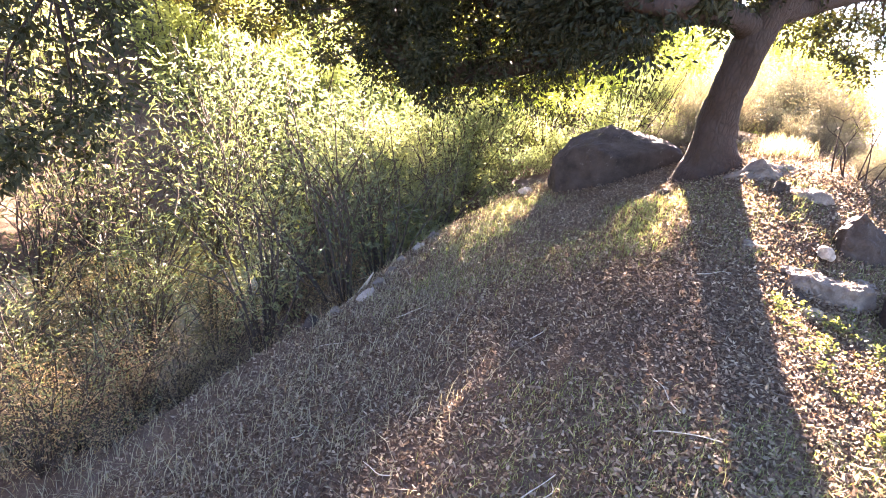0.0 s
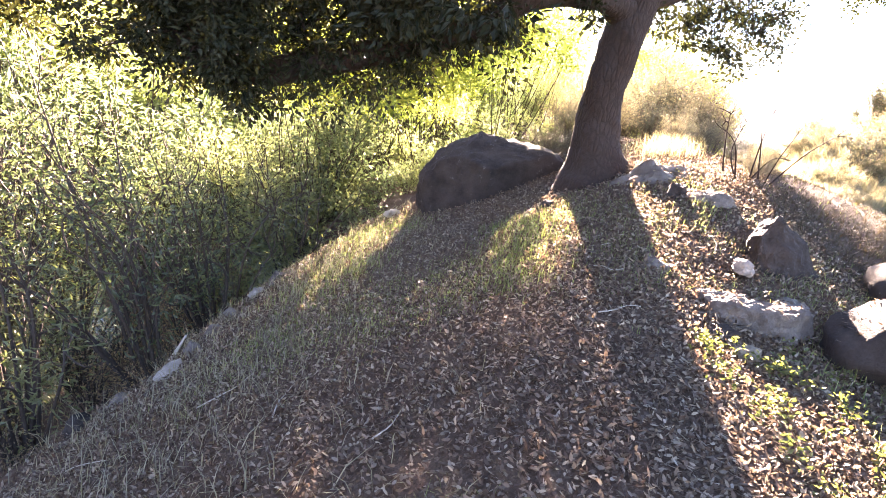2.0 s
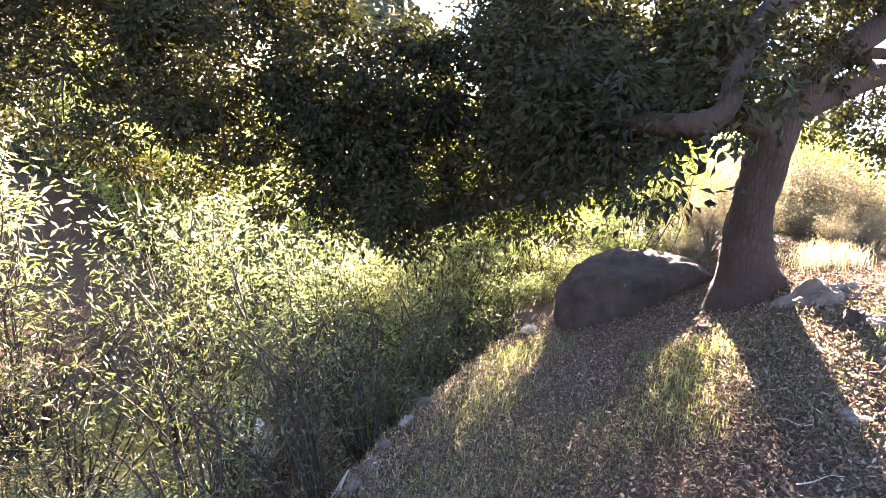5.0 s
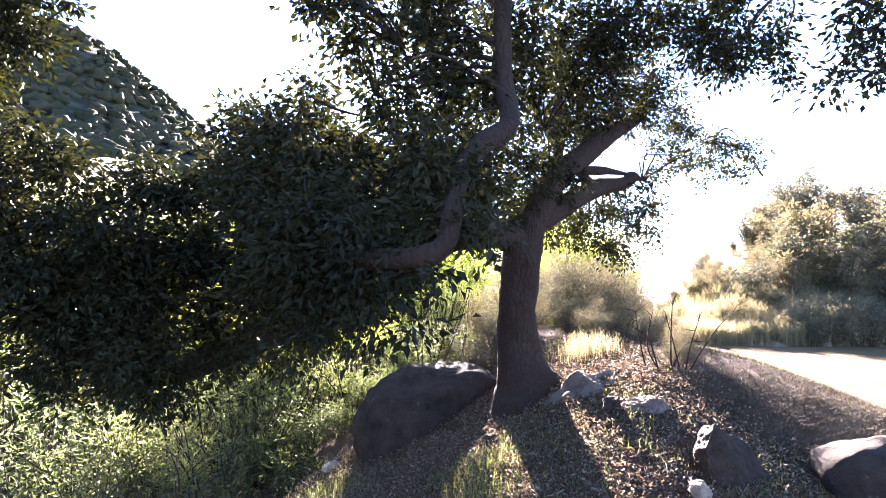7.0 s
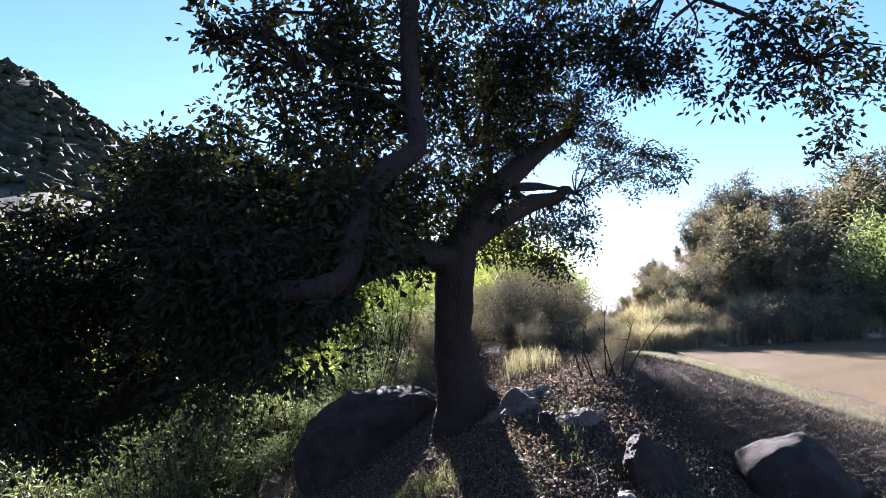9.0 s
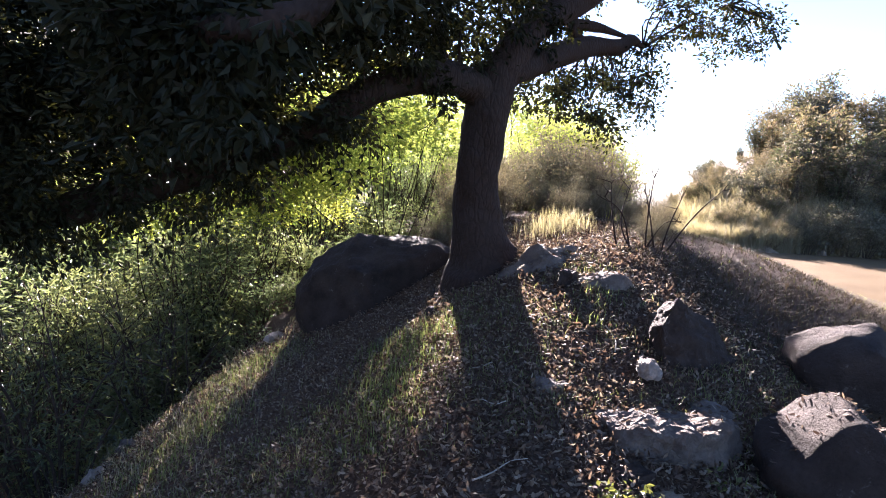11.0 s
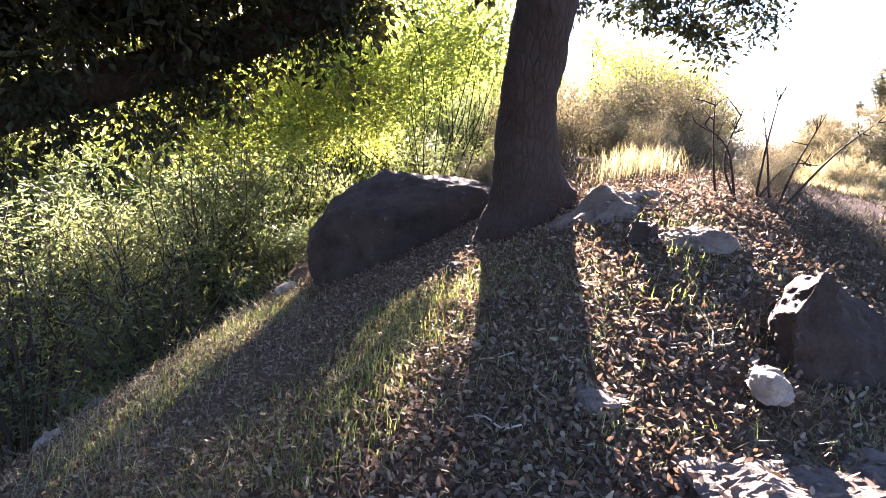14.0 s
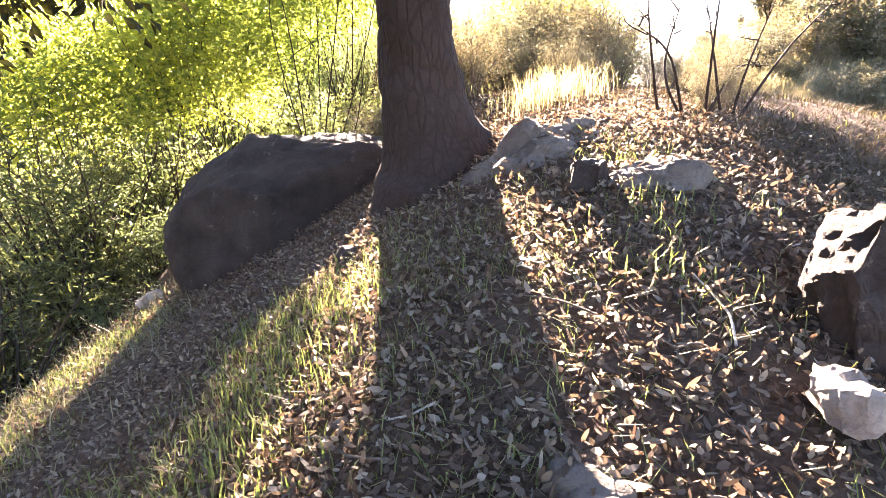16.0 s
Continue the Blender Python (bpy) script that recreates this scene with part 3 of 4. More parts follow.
def trunk_flare(u, ang):
    foot = np.exp(-u * 9)
    return 1 + foot * (0.1 + 0.1 * np.cos(3 * ang + 0.6) + 0.06 * np.cos(5 * ang)) + 0.03 * np.cos(4 * ang + 7 * u) + 0.02 * np.cos(9 * ang - 4 * u)


def clumps(centre, radii, count, gen, shell=0.35):
    d = gen.normal(size=(count, 3))
    d /= np.linalg.norm(d, axis=1, keepdims=True)
    r = gen.uniform(shell ** 3, 1, count) ** (1 / 3)
    return np.array(centre) + d * r[:, None] * np.array(radii)


def sprays(centre, radii, count, gen):
    out = []
    for _ in range(count):
        a, q = gen.uniform(0, 6.28), gen.uniform(0.2, 0.95)
        up = 1 if gen.uniform() < 0.45 else -1
        edge = np.sqrt(1 - q * q)
        p = np.array(centre) + np.array(radii) * [q * math.cos(a), q * math.sin(a), up * edge]
        way = np.array([0.5 * math.cos(a), 0.5 * math.sin(a), up * 1.0]) + gen.normal(size=3) * 0.35
        way /= np.linalg.norm(way)
        for k in range(gen.integers(2, 5)):
            out.append(p + way * 0.085 * k)
    return np.array(out)


def foliage(centres, per, spread, length, width, droop, gen, up=0.6):
    n = len(centres)
    sizes = gen.uniform(0.6, 1.4, n)
    k = np.repeat(np.arange(n), per)
    off = gen.normal(size=(len(k), 3)) * spread * sizes[k, None] * np.array([1, 1, 0.75])
    ways = off + gen.normal(size=(len(k), 3)) * spread * 0.6 + np.array([0, 0, -droop * spread])
    return leaf_data(centres[k] + off, length, width, ways, up, gen=gen)


def twigs(centres, roots, gen, r0=0.012, sag=0.1, reach=0.75):
    """A thin crooked twig from the nearest root to each clump."""
    out = []
    for c in centres:
        d = np.linalg.norm(roots - c, axis=1)
        if d.min() > reach:
            continue
        a = roots[d.argmin()]
        mid = (a + c) / 2 + gen.normal(size=3) * 0.12 * d.min() + np.array([0, 0, sag * d.min()])
        rr = r0 * (0.5 + min(1.2, d.min()))
        out.append(tube_data(smooth_path([(*a, rr), (*mid, 0.65 * rr), (*c, 0.25 * rr)], 3), 4))
    return joined(out) if out else None


OAK = (2.25, 5.55)
TRUNK = [(2.38, 5.46, 0.84, 0.38), (2.37, 5.49, 1.05, 0.31), (2.33, 5.52, 1.25, 0.235), (2.285, 5.53, 1.5, 0.185), (2.26, 5.52, 1.75, 0.17), (2.27, 5.50, 2.0, 0.165), (2.29, 5.48, 2.35, 0.175), (2.33, 5.48, 2.6, 0.16)]
BOUGHS = {
    "right": [(2.30, 5.48, 2.4, 0.14), (2.45, 5.55, 2.68, 0.14), (2.72, 5.75, 3.0, 0.13), (3.2, 6.1, 3.32, 0.12), (3.85, 6.5, 3.73, 0.1), (4.44, 6.8, 4.1, 0.08), (4.8, 7.0, 4.7, 0.04)],
    "stub": [(2.38, 5.5, 2.55, 0.11), (2.85, 5.8, 2.77, 0.11), (3.53, 6.3, 3.06, 0.095), (4.1, 6.65, 3.2, 0.085), (4.35, 6.8, 3.33, 0.06), (4.6, 6.95, 3.32, 0.02)],
    "prong": [(3.5, 6.28, 3.05, 0.06), (3.3, 6.2, 3.2, 0.05), (3.7, 6.4, 3.28, 0.045), (4.2, 6.7, 3.33, 0.02)],
    "spur": [(2.78, 5.8, 3.03, 0.06), (2.86, 5.9, 3.31, 0.055), (2.91, 6.0, 3.68, 0.045), (3.0, 6.1, 4.2, 0.02)],
    "left": [(2.26, 5.46, 2.38, 0.13), (2.0, 5.35, 2.46, 0.12), (1.7, 5.25, 2.42, 0.105), (1.33, 5.2, 2.28, 0.1), (1.0, 5.2, 2.03, 0.1), (0.55, 5.2, 1.8, 0.1), (0.0, 5.2, 1.58, 0.1), (-0.45, 5.2, 1.42, 0.1), (-0.82, 5.2, 1.5, 0.115), (-1.12, 5.2, 2.06, 0.115), (-1.5, 5.2, 2.75, 0.1), (-1.85, 5.1, 3.4, 0.085), (-2.1, 5.0, 4.2, 0.05)],
    "upright": [(0.55, 5.2, 1.82, 0.07), (0.3, 4.75, 2.05, 0.06), (0.25, 4.1, 2.15, 0.052), (0.42, 3.5, 2.16, 0.05), (0.7, 3.12, 2.15, 0.048), (0.83, 3.1, 2.22, 0.044), (0.88, 3.17, 2.36, 0.044), (0.96, 3.3, 2.55, 0.046), (1.12, 3.42, 2.72, 0.05), (1.28, 3.54, 2.83, 0.054), (1.34, 3.65, 2.96, 0.055), (1.36, 3.78, 3.15, 0.055), (1.37, 3.82, 3.5, 0.054), (1.42, 3.85, 4.1, 0.052), (1.5, 3.9, 4.6, 0.045), (1.7, 3.9, 5.3, 0.025)],
    "over": [(1.45, 3.87, 4.4, 0.04), (2.1, 4.4, 4.75, 0.035), (2.9, 4.55, 4.8, 0.028), (3.6, 4.3, 4.5, 0.02), (3.85, 3.6, 3.9, 0.014), (3.9, 3.3, 3.5, 0.008)],
    "hanging": [(-1.7, 4.96, 3.9, 0.045), (-2.2, 4.2, 3.7, 0.035), (-2.35, 3.2, 2.7, 0.02), (-2.2, 2.6, 1.6, 0.01)],
}
# crown masses: centre, radii, clumps, leaves to a clump
MASSES = [
    ((0.12, 5.2, 2.38), (0.66, 0.55, 0.52), 165, 62), ((-0.7, 5.2, 1.92), (0.65, 0.45, 0.45), 82, 52), ((-1.4, 5.1, 1.72), (0.55, 0.45, 0.4), 48, 50), ((0.4, 5.1, 2.35), (0.45, 0.4, 0.28), 46, 50), ((-0.25, 5.0, 1.76), (0.5, 0.35, 0.24), 36, 45), ((0.3, 4.2, 2.25), (0.28, 0.5, 0.22), 44, 45), ((0.45, 3.45, 2.22), (0.3, 0.18, 0.16), 30, 45), ((1.35, 5.1, 2.55), (0.35, 0.35, 0.2), 30, 45), ((0.35, 4.75, 2.1), (0.25, 0.3, 0.14), 22, 45), ((0.8, 5.0, 2.12), (0.3, 0.3, 0.12), 12, 40), ((0.95, 5.1, 2.7), (0.6, 0.5, 0.36), 105, 55),
    ((0.1, 5.1, 2.95), (0.4, 0.4, 0.28), 36, 50), ((0.5, 5.0, 2.95), (0.35, 0.3, 0.25), 28, 50),
    ((-1.85, 5.0, 2.6), (0.65, 0.6, 0.75), 165, 60), ((-2.7, 5.1, 2.9), (0.75, 0.6, 0.8), 230, 60), ((-2.3, 4.9, 1.9), (0.8, 0.5, 0.4), 80, 55), ((-1.9, 5.0, 3.7), (0.9, 0.6, 0.5), 210, 60), ((-3.3, 5.0, 3.5), (0.8, 0.6, 0.8), 230, 60), ((-3.6, 4.9, 2.3), (0.6, 0.5, 0.6), 110, 55), ((-0.83, 4.9, 2.26), (0.7, 0.5, 0.5), 150, 55), ((-0.68, 4.9, 1.85), (0.45, 0.4, 0.3), 24, 45),
    ((0.95, 4.0, 3.1), (0.3, 0.35, 0.5), 56, 50), ((1.3, 4.1, 3.7), (0.45, 0.4, 0.6), 66, 45), ((0.55, 4.0, 3.5), (0.25, 0.25, 0.16), 16, 45),
    ((2.05, 5.5, 3.2), (0.6, 0.5, 0.6), 90, 50), ((2.3, 4.8, 4.0), (0.7, 0.5, 0.5), 90, 50), ((1.5, 5.2, 2.8), (0.5, 0.4, 0.4), 70, 55),
    ((4.0, 6.7, 4.35), (0.95, 0.6, 0.6), 120, 60), ((3.3, 6.3, 4.0), (0.6, 0.5, 0.55), 70, 50), ((5.2, 6.9, 3.75), (0.55, 0.4, 0.33), 36, 45), ((5.95, 7.0, 3.75), (0.4, 0.4, 0.2), 18, 40),
    ((3.7, 6.5, 2.65), (0.5, 0.4, 0.3), 40, 45), ((4.4, 6.8, 2.95), (0.4, 0.4, 0.3), 24, 40), ((2.75, 5.95, 2.95), (0.35, 0.4, 0.45), 46, 45),
    ((3.75, 3.35, 3.5), (0.5, 0.3, 0.25), 24, 36), ((4.25, 3.3, 3.34), (0.3, 0.3, 0.2), 10, 36), ((3.6, 4.4, 4.0), (0.5, 0.35, 0.3), 44, 50), ((2.9, 4.6, 4.2), (0.5, 0.4, 0.3), 40, 50),
    ((0.4, 4.6, 2.55), (0.55, 0.4, 0.4), 32, 50), ((0.86, 3.2, 2.42), (0.18, 0.14, 0.2), 14, 40), ((0.35, 3.9, 2.5), (0.45, 0.3, 0.3), 36, 50), ((-2.2, 2.6, 1.4), (0.35, 0.35, 0.6), 40, 50), ((1.8, 4.5, 5.2), (1.6, 1.0, 0.5), 130, 45),
]


def build_oak():
    gen = np.random.default_rng(41)
    oak = base("oak_tree", (OAK[0], OAK[1], drop(*OAK)), "old leaning live oak with dark bark and drooping dense dark foliage", "tree")
    inv = Matrix.Translation(oak.location).inverted()

    def add(name, data, mat, label="", smooth=True, parent=oak):
        ob = part(name, mesh_of(name, data[0], data[1], mat, smooth), parent, label)
        ob.matrix_parent_inverse = inv
        return ob

    v, f = tube_data(smooth_path(TRUNK, 9), 28, 0.035, trunk_flare)
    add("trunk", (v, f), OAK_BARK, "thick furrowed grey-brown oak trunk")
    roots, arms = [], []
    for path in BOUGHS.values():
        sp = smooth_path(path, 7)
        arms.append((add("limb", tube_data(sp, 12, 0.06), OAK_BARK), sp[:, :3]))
        roots.append(sp[2:, :3])
    roots = np.vstack(roots)
    for centre, radii, count, per in MASSES:
        c = clumps(centre, radii, count, gen)
        # shoots stand up from the top and sprays hang from the underside
        c = np.vstack([c, sprays(centre, radii, max(4, count // 20), gen)])
        tw = twigs(c[: max(14, count // 3)], roots, gen)
        roots = np.vstack([roots, c[:: 6]])
        if tw is not None:
            bearer = min(arms, key=lambda arm: np.linalg.norm(arm[1] - np.array(centre), axis=1).min())[0]
            tagged(part("branchwork", mesh_of("branchwork", *tw, OAK_BARK, True), bearer), kind="stuff")
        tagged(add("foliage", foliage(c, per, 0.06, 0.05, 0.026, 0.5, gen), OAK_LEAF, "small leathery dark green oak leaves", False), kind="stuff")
    # leaves hide the low boughs and hang from their undersides
    for name, first, last, count, sag in (("left", 3, 12, 250, 0.09), ("upright", 0, 5, 110, 0.06)):
        sp = smooth_path(BOUGHS[name][first:last], 30)[:, :3]
        c = sp[gen.integers(0, len(sp), count)] + gen.normal(size=(count, 3)) * [0.11, 0.14, 0.11] - [0, 0, sag]
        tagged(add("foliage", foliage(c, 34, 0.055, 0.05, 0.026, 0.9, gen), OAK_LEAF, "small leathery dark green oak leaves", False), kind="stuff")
    return oak


build_oak()

# ---- shrubs ----


def shrub_data(gen, height_m, width, stems, clump_count, per, length, leaf_w, droop=0.0, spread=0.1, lean=(0, 0), bare=0.25, radius=0.012, crook=0.05, floor=0.0):
    """Stems that fan out from one foot, and leaves in clumps along their upper parts."""
    pieces, spots = [], []
    for _ in range(stems):
        a, q = gen.uniform(0, 6.28), gen.uniform(0.25, 1)
        tip = np.array([math.cos(a) * width * q + lean[0], math.sin(a) * width * q + lean[1], height_m * gen.uniform(0.6, 1.05) * (1 - 0.35 * q * q)])
        foot = np.array([math.cos(a), math.sin(a), 0]) * gen.uniform(0, 0.12) * width - np.array([0, 0, 0.08])
        mid = foot * 0.55 + tip * 0.45 + np.array([0, 0, 0.16 * height_m]) + gen.normal(size=3) * crook * height_m
        path = smooth_path([(*foot, radius), (*mid, 0.7 * radius), (*tip, 0.2 * radius)], 6)
        pieces.append(tube_data(path, 5))
        spots.append(path[int(len(path) * bare):, :3])
        for _ in range(3):
            k = gen.integers(int(len(path) * max(0.3, bare)), len(path) - 1)
            end = path[k, :3] + gen.normal(size=3) * 0.18 * width + np.array([0, 0, 0.14 * height_m])
            side = smooth_path([(*path[k, :3], 0.5 * radius), (*((path[k, :3] + end) / 2 + gen.normal(size=3) * 0.04), 0.35 * radius), (*end, 0.12 * radius)], 3)
            pieces.append(tube_data(side, 4))
            spots.append(side[1:, :3])
    spots = np.vstack(spots)
    c = spots[gen.integers(0, len(spots), clump_count)] + gen.normal(size=(clump_count, 3)) * spread * 0.8
    c[:, 2] = np.maximum(c[:, 2], height_m * floor + np.abs(gen.normal(size=clump_count)) * 0.3 * (floor > 0) + (floor == 0) * -9)
    return joined(pieces), foliage(c, per, spread, length, leaf_w, droop, gen, 0.1)


def shrub_kind(name, seed, bark, leaf, leaf_label, **kw):
    wood, leaves = shrub_data(np.random.default_rng(seed), **kw)
    return mesh_of(name + "_stems", *wood, bark, True), mesh_of(name + "_leaves", *leaves, leaf), leaf_label


def plant(name, kinds, x, y, size, label, group, gen, sink=0.0, category="shrub", even=False):
    stems, leaves, leaf_label = kinds
    ob = base(name, (x, y, drop(x, y) - sink), label, category, group)
    ob.rotation_euler = (0, 0, gen.uniform(0, 6.28))
    ob.scale = (size, size, size * (1 if even else gen.uniform(0.85, 1.15)))
    tagged(part("woody_frame", stems, ob), kind="stuff")
    tagged(part("foliage", leaves, ob), kind="stuff")
    return ob


WILLOWS = [shrub_kind("willow", 100 + i, WILLOW_BARK, WILLOW_LEAF, "", height_m=2.4, width=1.1, stems=26, clump_count=270, per=10, length=0.1, leaf_w=0.025, droop=0.1, spread=0.1, bare=0.12, radius=0.012) for i in range(5)]
SAGES = [shrub_kind("sage", 200 + i, SHRUB_BARK, SAGE_LEAF, "", height_m=1.5, width=0.95, stems=26, clump_count=240, per=18, length=0.055, leaf_w=0.02, spread=0.1, bare=0.1) for i in range(4)]
CHAPARRAL = [shrub_kind("chaparral", 300 + i, SHRUB_BARK, (SAGE_LEAF, BROOM_LEAF)[i % 2], "", height_m=1.7, width=(1.1, 0.8, 1.3, 0.9)[i % 4], stems=10, clump_count=150, per=14, length=0.11, leaf_w=0.042, spread=0.085, bare=0.2, radius=0.02) for i in range(6)]
ROADSIDE = [shrub_kind("roadside_tree", 600 + i, OAK_BARK, SAPLING_LEAF, "", height_m=2.9, width=1.3, stems=9, clump_count=520, per=26, length=0.06, leaf_w=0.028, spread=0.15, bare=0.15, radius=0.025) for i in range(2)]
SAPLINGS = [shrub_kind("sapling", 400 + i, OAK_BARK, SAPLING_LEAF, "", height_m=2.9, width=1.0, stems=6, clump_count=210, per=12, length=0.075, leaf_w=0.03, spread=0.16, bare=0.5, radius=0.007, crook=0.15, floor=0.56) for i in range(3)]
DRY_BUSHES = [shrub_kind("dry_bush", 500 + i, WILLOW_BARK, DRY_TWIG_LEAF, "", height_m=0.9, width=0.6, stems=24, clump_count=90, per=10, length=0.04, leaf_w=0.012, spread=0.08, bare=0.3, radius=0.006) for i in range(3)]

bush_gen = np.random.default_rng(77)
THICKET = [shrub_kind("thicket", 150 + i, WILLOW_BARK, LIT_THICKET_LEAF, "", height_m=2.4, width=1.2, stems=22, clump_count=330, per=16, length=0.095, leaf_w=0.022, droop=0.1, spread=0.13, bare=0.05, radius=0.012) for i in range(3)]
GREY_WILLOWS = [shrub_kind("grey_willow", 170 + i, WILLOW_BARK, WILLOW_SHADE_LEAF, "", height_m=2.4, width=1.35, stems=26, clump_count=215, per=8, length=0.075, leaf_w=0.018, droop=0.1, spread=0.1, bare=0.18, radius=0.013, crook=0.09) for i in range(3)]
LOW_WILLOWS = [shrub_kind("low_willow", 180 + i, WILLOW_BARK, WILLOW_LEAF, "", height_m=0.85, width=0.6, stems=14, clump_count=110, per=10, length=0.088, leaf_w=0.024, droop=0.1, spread=0.09, bare=0.1, radius=0.008) for i in range(4)]
CREEK_BUSHES = ((-1.1, 7.0, 0.75), (-2.0, 6.4, 0.8), (-3.2, 5.6, 0.85), (-1.8, 8.0, 1.0), (-2.9, 7.0, 1.0), (-0.9, 8.3, 0.7), (-4.2, 6.4, 1.1), (-3.4, 8.8, 1.2), (-1.7, 9.9, 1.1), (-0.4, 9.8, 0.9),
                (0.1, 8.2, 0.8), (-0.5, 7.6, 0.6), (0.15, 7.9, 0.3), (1.1, 7.8, 0.18), (1.6, 7.7, 0.22), (2.6, 7.9, 0.24), (2.2, 8.2, 0.26), (-0.1, 7.2, 0.3), (1.5, 8.3, 0.24), (0.5, 7.4, 0.2), (0.75, 7.9, 0.22), (-0.4, 6.9, 0.34), (-0.15, 6.5, 0.22), (0.3, 8.3, 0.34), (-0.6, 6.3, 0.3), (1.9, 7.9, 0.2), (0.3, 9.5, 0.65), (1.2, 9.3, 0.36), (2.1, 9.0, 0.34), (2.9, 9.6, 0.46), (0.8, 11.0, 0.75), (2.0, 11.2, 0.58), (3.0, 11.4, 0.5), (-5.2, 4.8, 1.1), (-5.6, 7.4, 1.3), (-4.6, 3.2, 0.8), (-5.6, 2.0, 0.9), (-2.6, 4.4, 0.55), (-3.4, 3.5, 0.6), (-1.7, 5.7, 0.5), (-4.0, 5.0, 0.8), (-2.4, 3.0, 0.5), (-3.0, 2.5, 0.55))
for k, (x, y, s) in enumerate(CREEK_BUSHES):
    if s < 0.45:
        plant("low_willow", LOW_WILLOWS[k % 4], x, y, s * 2.7, "low yellow-green willow growth beside the boulder", "low willows behind the boulder", bush_gen)
        continue
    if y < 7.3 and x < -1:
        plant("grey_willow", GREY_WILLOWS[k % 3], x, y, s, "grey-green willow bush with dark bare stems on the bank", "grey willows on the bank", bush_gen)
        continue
    plant("willow_bush", WILLOWS[k % 5], x, y, s, "backlit yellow-green willow bush with thin fanning stems by the creek", "willow bushes along the creek", bush_gen)
for k, (x, y, lean, tall) in enumerate(((-0.85, 4.95, (-0.7, 0.1), 2.3), (-0.6, 5.75, (-0.3, 0.2), 1.9), (-1.45, 4.3, (-0.6, 0.2), 1.9), (-0.1, 6.75, (-0.2, 0.3), 1.4))):
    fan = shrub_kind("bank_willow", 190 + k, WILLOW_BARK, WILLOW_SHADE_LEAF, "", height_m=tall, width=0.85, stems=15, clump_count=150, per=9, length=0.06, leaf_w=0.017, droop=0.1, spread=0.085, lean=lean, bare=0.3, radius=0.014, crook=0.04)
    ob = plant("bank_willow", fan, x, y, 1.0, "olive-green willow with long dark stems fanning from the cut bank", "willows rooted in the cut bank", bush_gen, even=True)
    ob.rotation_euler = (0, 0, 0)
for k, (x, y, s) in enumerate(((-0.9, 5.9, 0.7), (-1.4, 5.2, 0.8), (-1.9, 4.5, 0.8), (-2.4, 3.9, 0.75), (-2.8, 5.0, 1.0), (-1.5, 6.2, 0.9), (-3.1, 3.2, 0.8), (-3.7, 4.3, 1.0), (-2.3, 3.0, 0.5), (-3.6, 2.2, 0.7), (-1.5, 3.9, 0.5), (-0.5, 6.6, 0.6), (-4.4, 1.8, 0.8), (-2.9, 1.9, 0.5), (-2.0, 3.6, 0.7), (-1.0, 4.9, 0.55), (-3.0, 2.6, 0.9), (-2.2, 5.2, 0.9), (-3.4, 4.9, 0.9), (-4.0, 3.0, 1.0), (-2.6, 3.4, 0.7), (-0.85, 5.3, 0.45), (-1.9, 2.6, 0.4), (-3.7, 1.4, 0.7), (-1.75, 3.3, 0.6), (-2.1, 3.2, 0.75), (-2.35, 3.6, 0.8), (-2.6, 2.9, 0.8), (-1.6, 3.7, 0.6), (-2.0, 4.0, 0.7), (-1.3, 4.0, 0.5), (-2.8, 3.9, 0.9), (-2.2, 2.5, 0.7))):
    plant("dry_bush", DRY_BUSHES[k % 3], x, y, s, "withered brown twiggy bush on the shaded creek bank", "withered bushes on the bank", bush_gen)
for k in range(34):
    x, y = -9 + 14.5 * (k % 17) / 16 + bush_gen.uniform(-0.5, 0.5), (12.8 if k < 17 else 17.0) + bush_gen.uniform(-1, 1)
    big = bush_gen.uniform(1.0, 1.4)
    plant("willow_thicket", THICKET[k % 3], x, y, big * (1.1 if x < 2 else 0.85) if k > 16 else big * (1.1 if x < -2.5 else 0.95 if x < -1 else 0.74 if x < 0.5 else 0.55), "tall yellow-green willow thicket behind the creek, its leaf colour brightened for sunlight", "far willow thicket", bush_gen)
for k in range(16):
    x, y = -8 + 16.8 * k / 15 + bush_gen.uniform(-0.4, 0.4), 24 + bush_gen.uniform(-1.5, 1.5)
    plant("willow_thicket", THICKET[k % 3], x, y, min(2.6, ((6.0 if x < -2 else 5.3) - drop(x, y)) / 2.6), "tall yellow-green trees far behind the creek", "trees far behind the creek", bush_gen, category="tree")
for k, (x, y, s) in enumerate(((4.5, 8.3, 0.72), (4.7, 8.9, 0.82), (3.9, 7.5, 0.42), (4.6, 7.7, 0.64), (4.4, 9.2, 0.68), (3.8, 9.3, 0.6), (4.65, 7.4, 0.5), (4.9, 8.2, 0.5), (5.1, 9.1, 0.85), (5.3, 9.9, 0.95), (4.6, 10.0, 0.9), (3.2, 7.2, 0.42), (4.2, 7.0, 0.36), (4.55, 6.5, 0.26), (5.3, 7.6, 0.28), (5.9, 8.4, 0.26), (2.8, 7.3, 0.4), (2.45, 7.0, 0.3), (3.4, 8.1, 0.55), (2.9, 8.0, 0.45), (6.6, 9.6, 0.34), (7.2, 11.2, 0.4), (8.5, 12.6, 0.45), (9.3, 13.2, 0.55), (10.0, 13.6, 0.6), (3.7, 6.6, 0.26), (4.1, 6.2, 0.22), (3.75, 5.25, 0.2), (3.55, 5.1, 0.17), (3.95, 5.5, 0.2))):
    plant("sage_bush", SAGES[k % 4], x, y, s, "dry brown-green sagebrush behind the oak", "sagebrush behind the oak", bush_gen)
plant("green_tree", THICKET[1], 16.6, 10.4, 1.3, "bright green leafy tree on the foot of the roadside hill", "", bush_gen, category="tree")
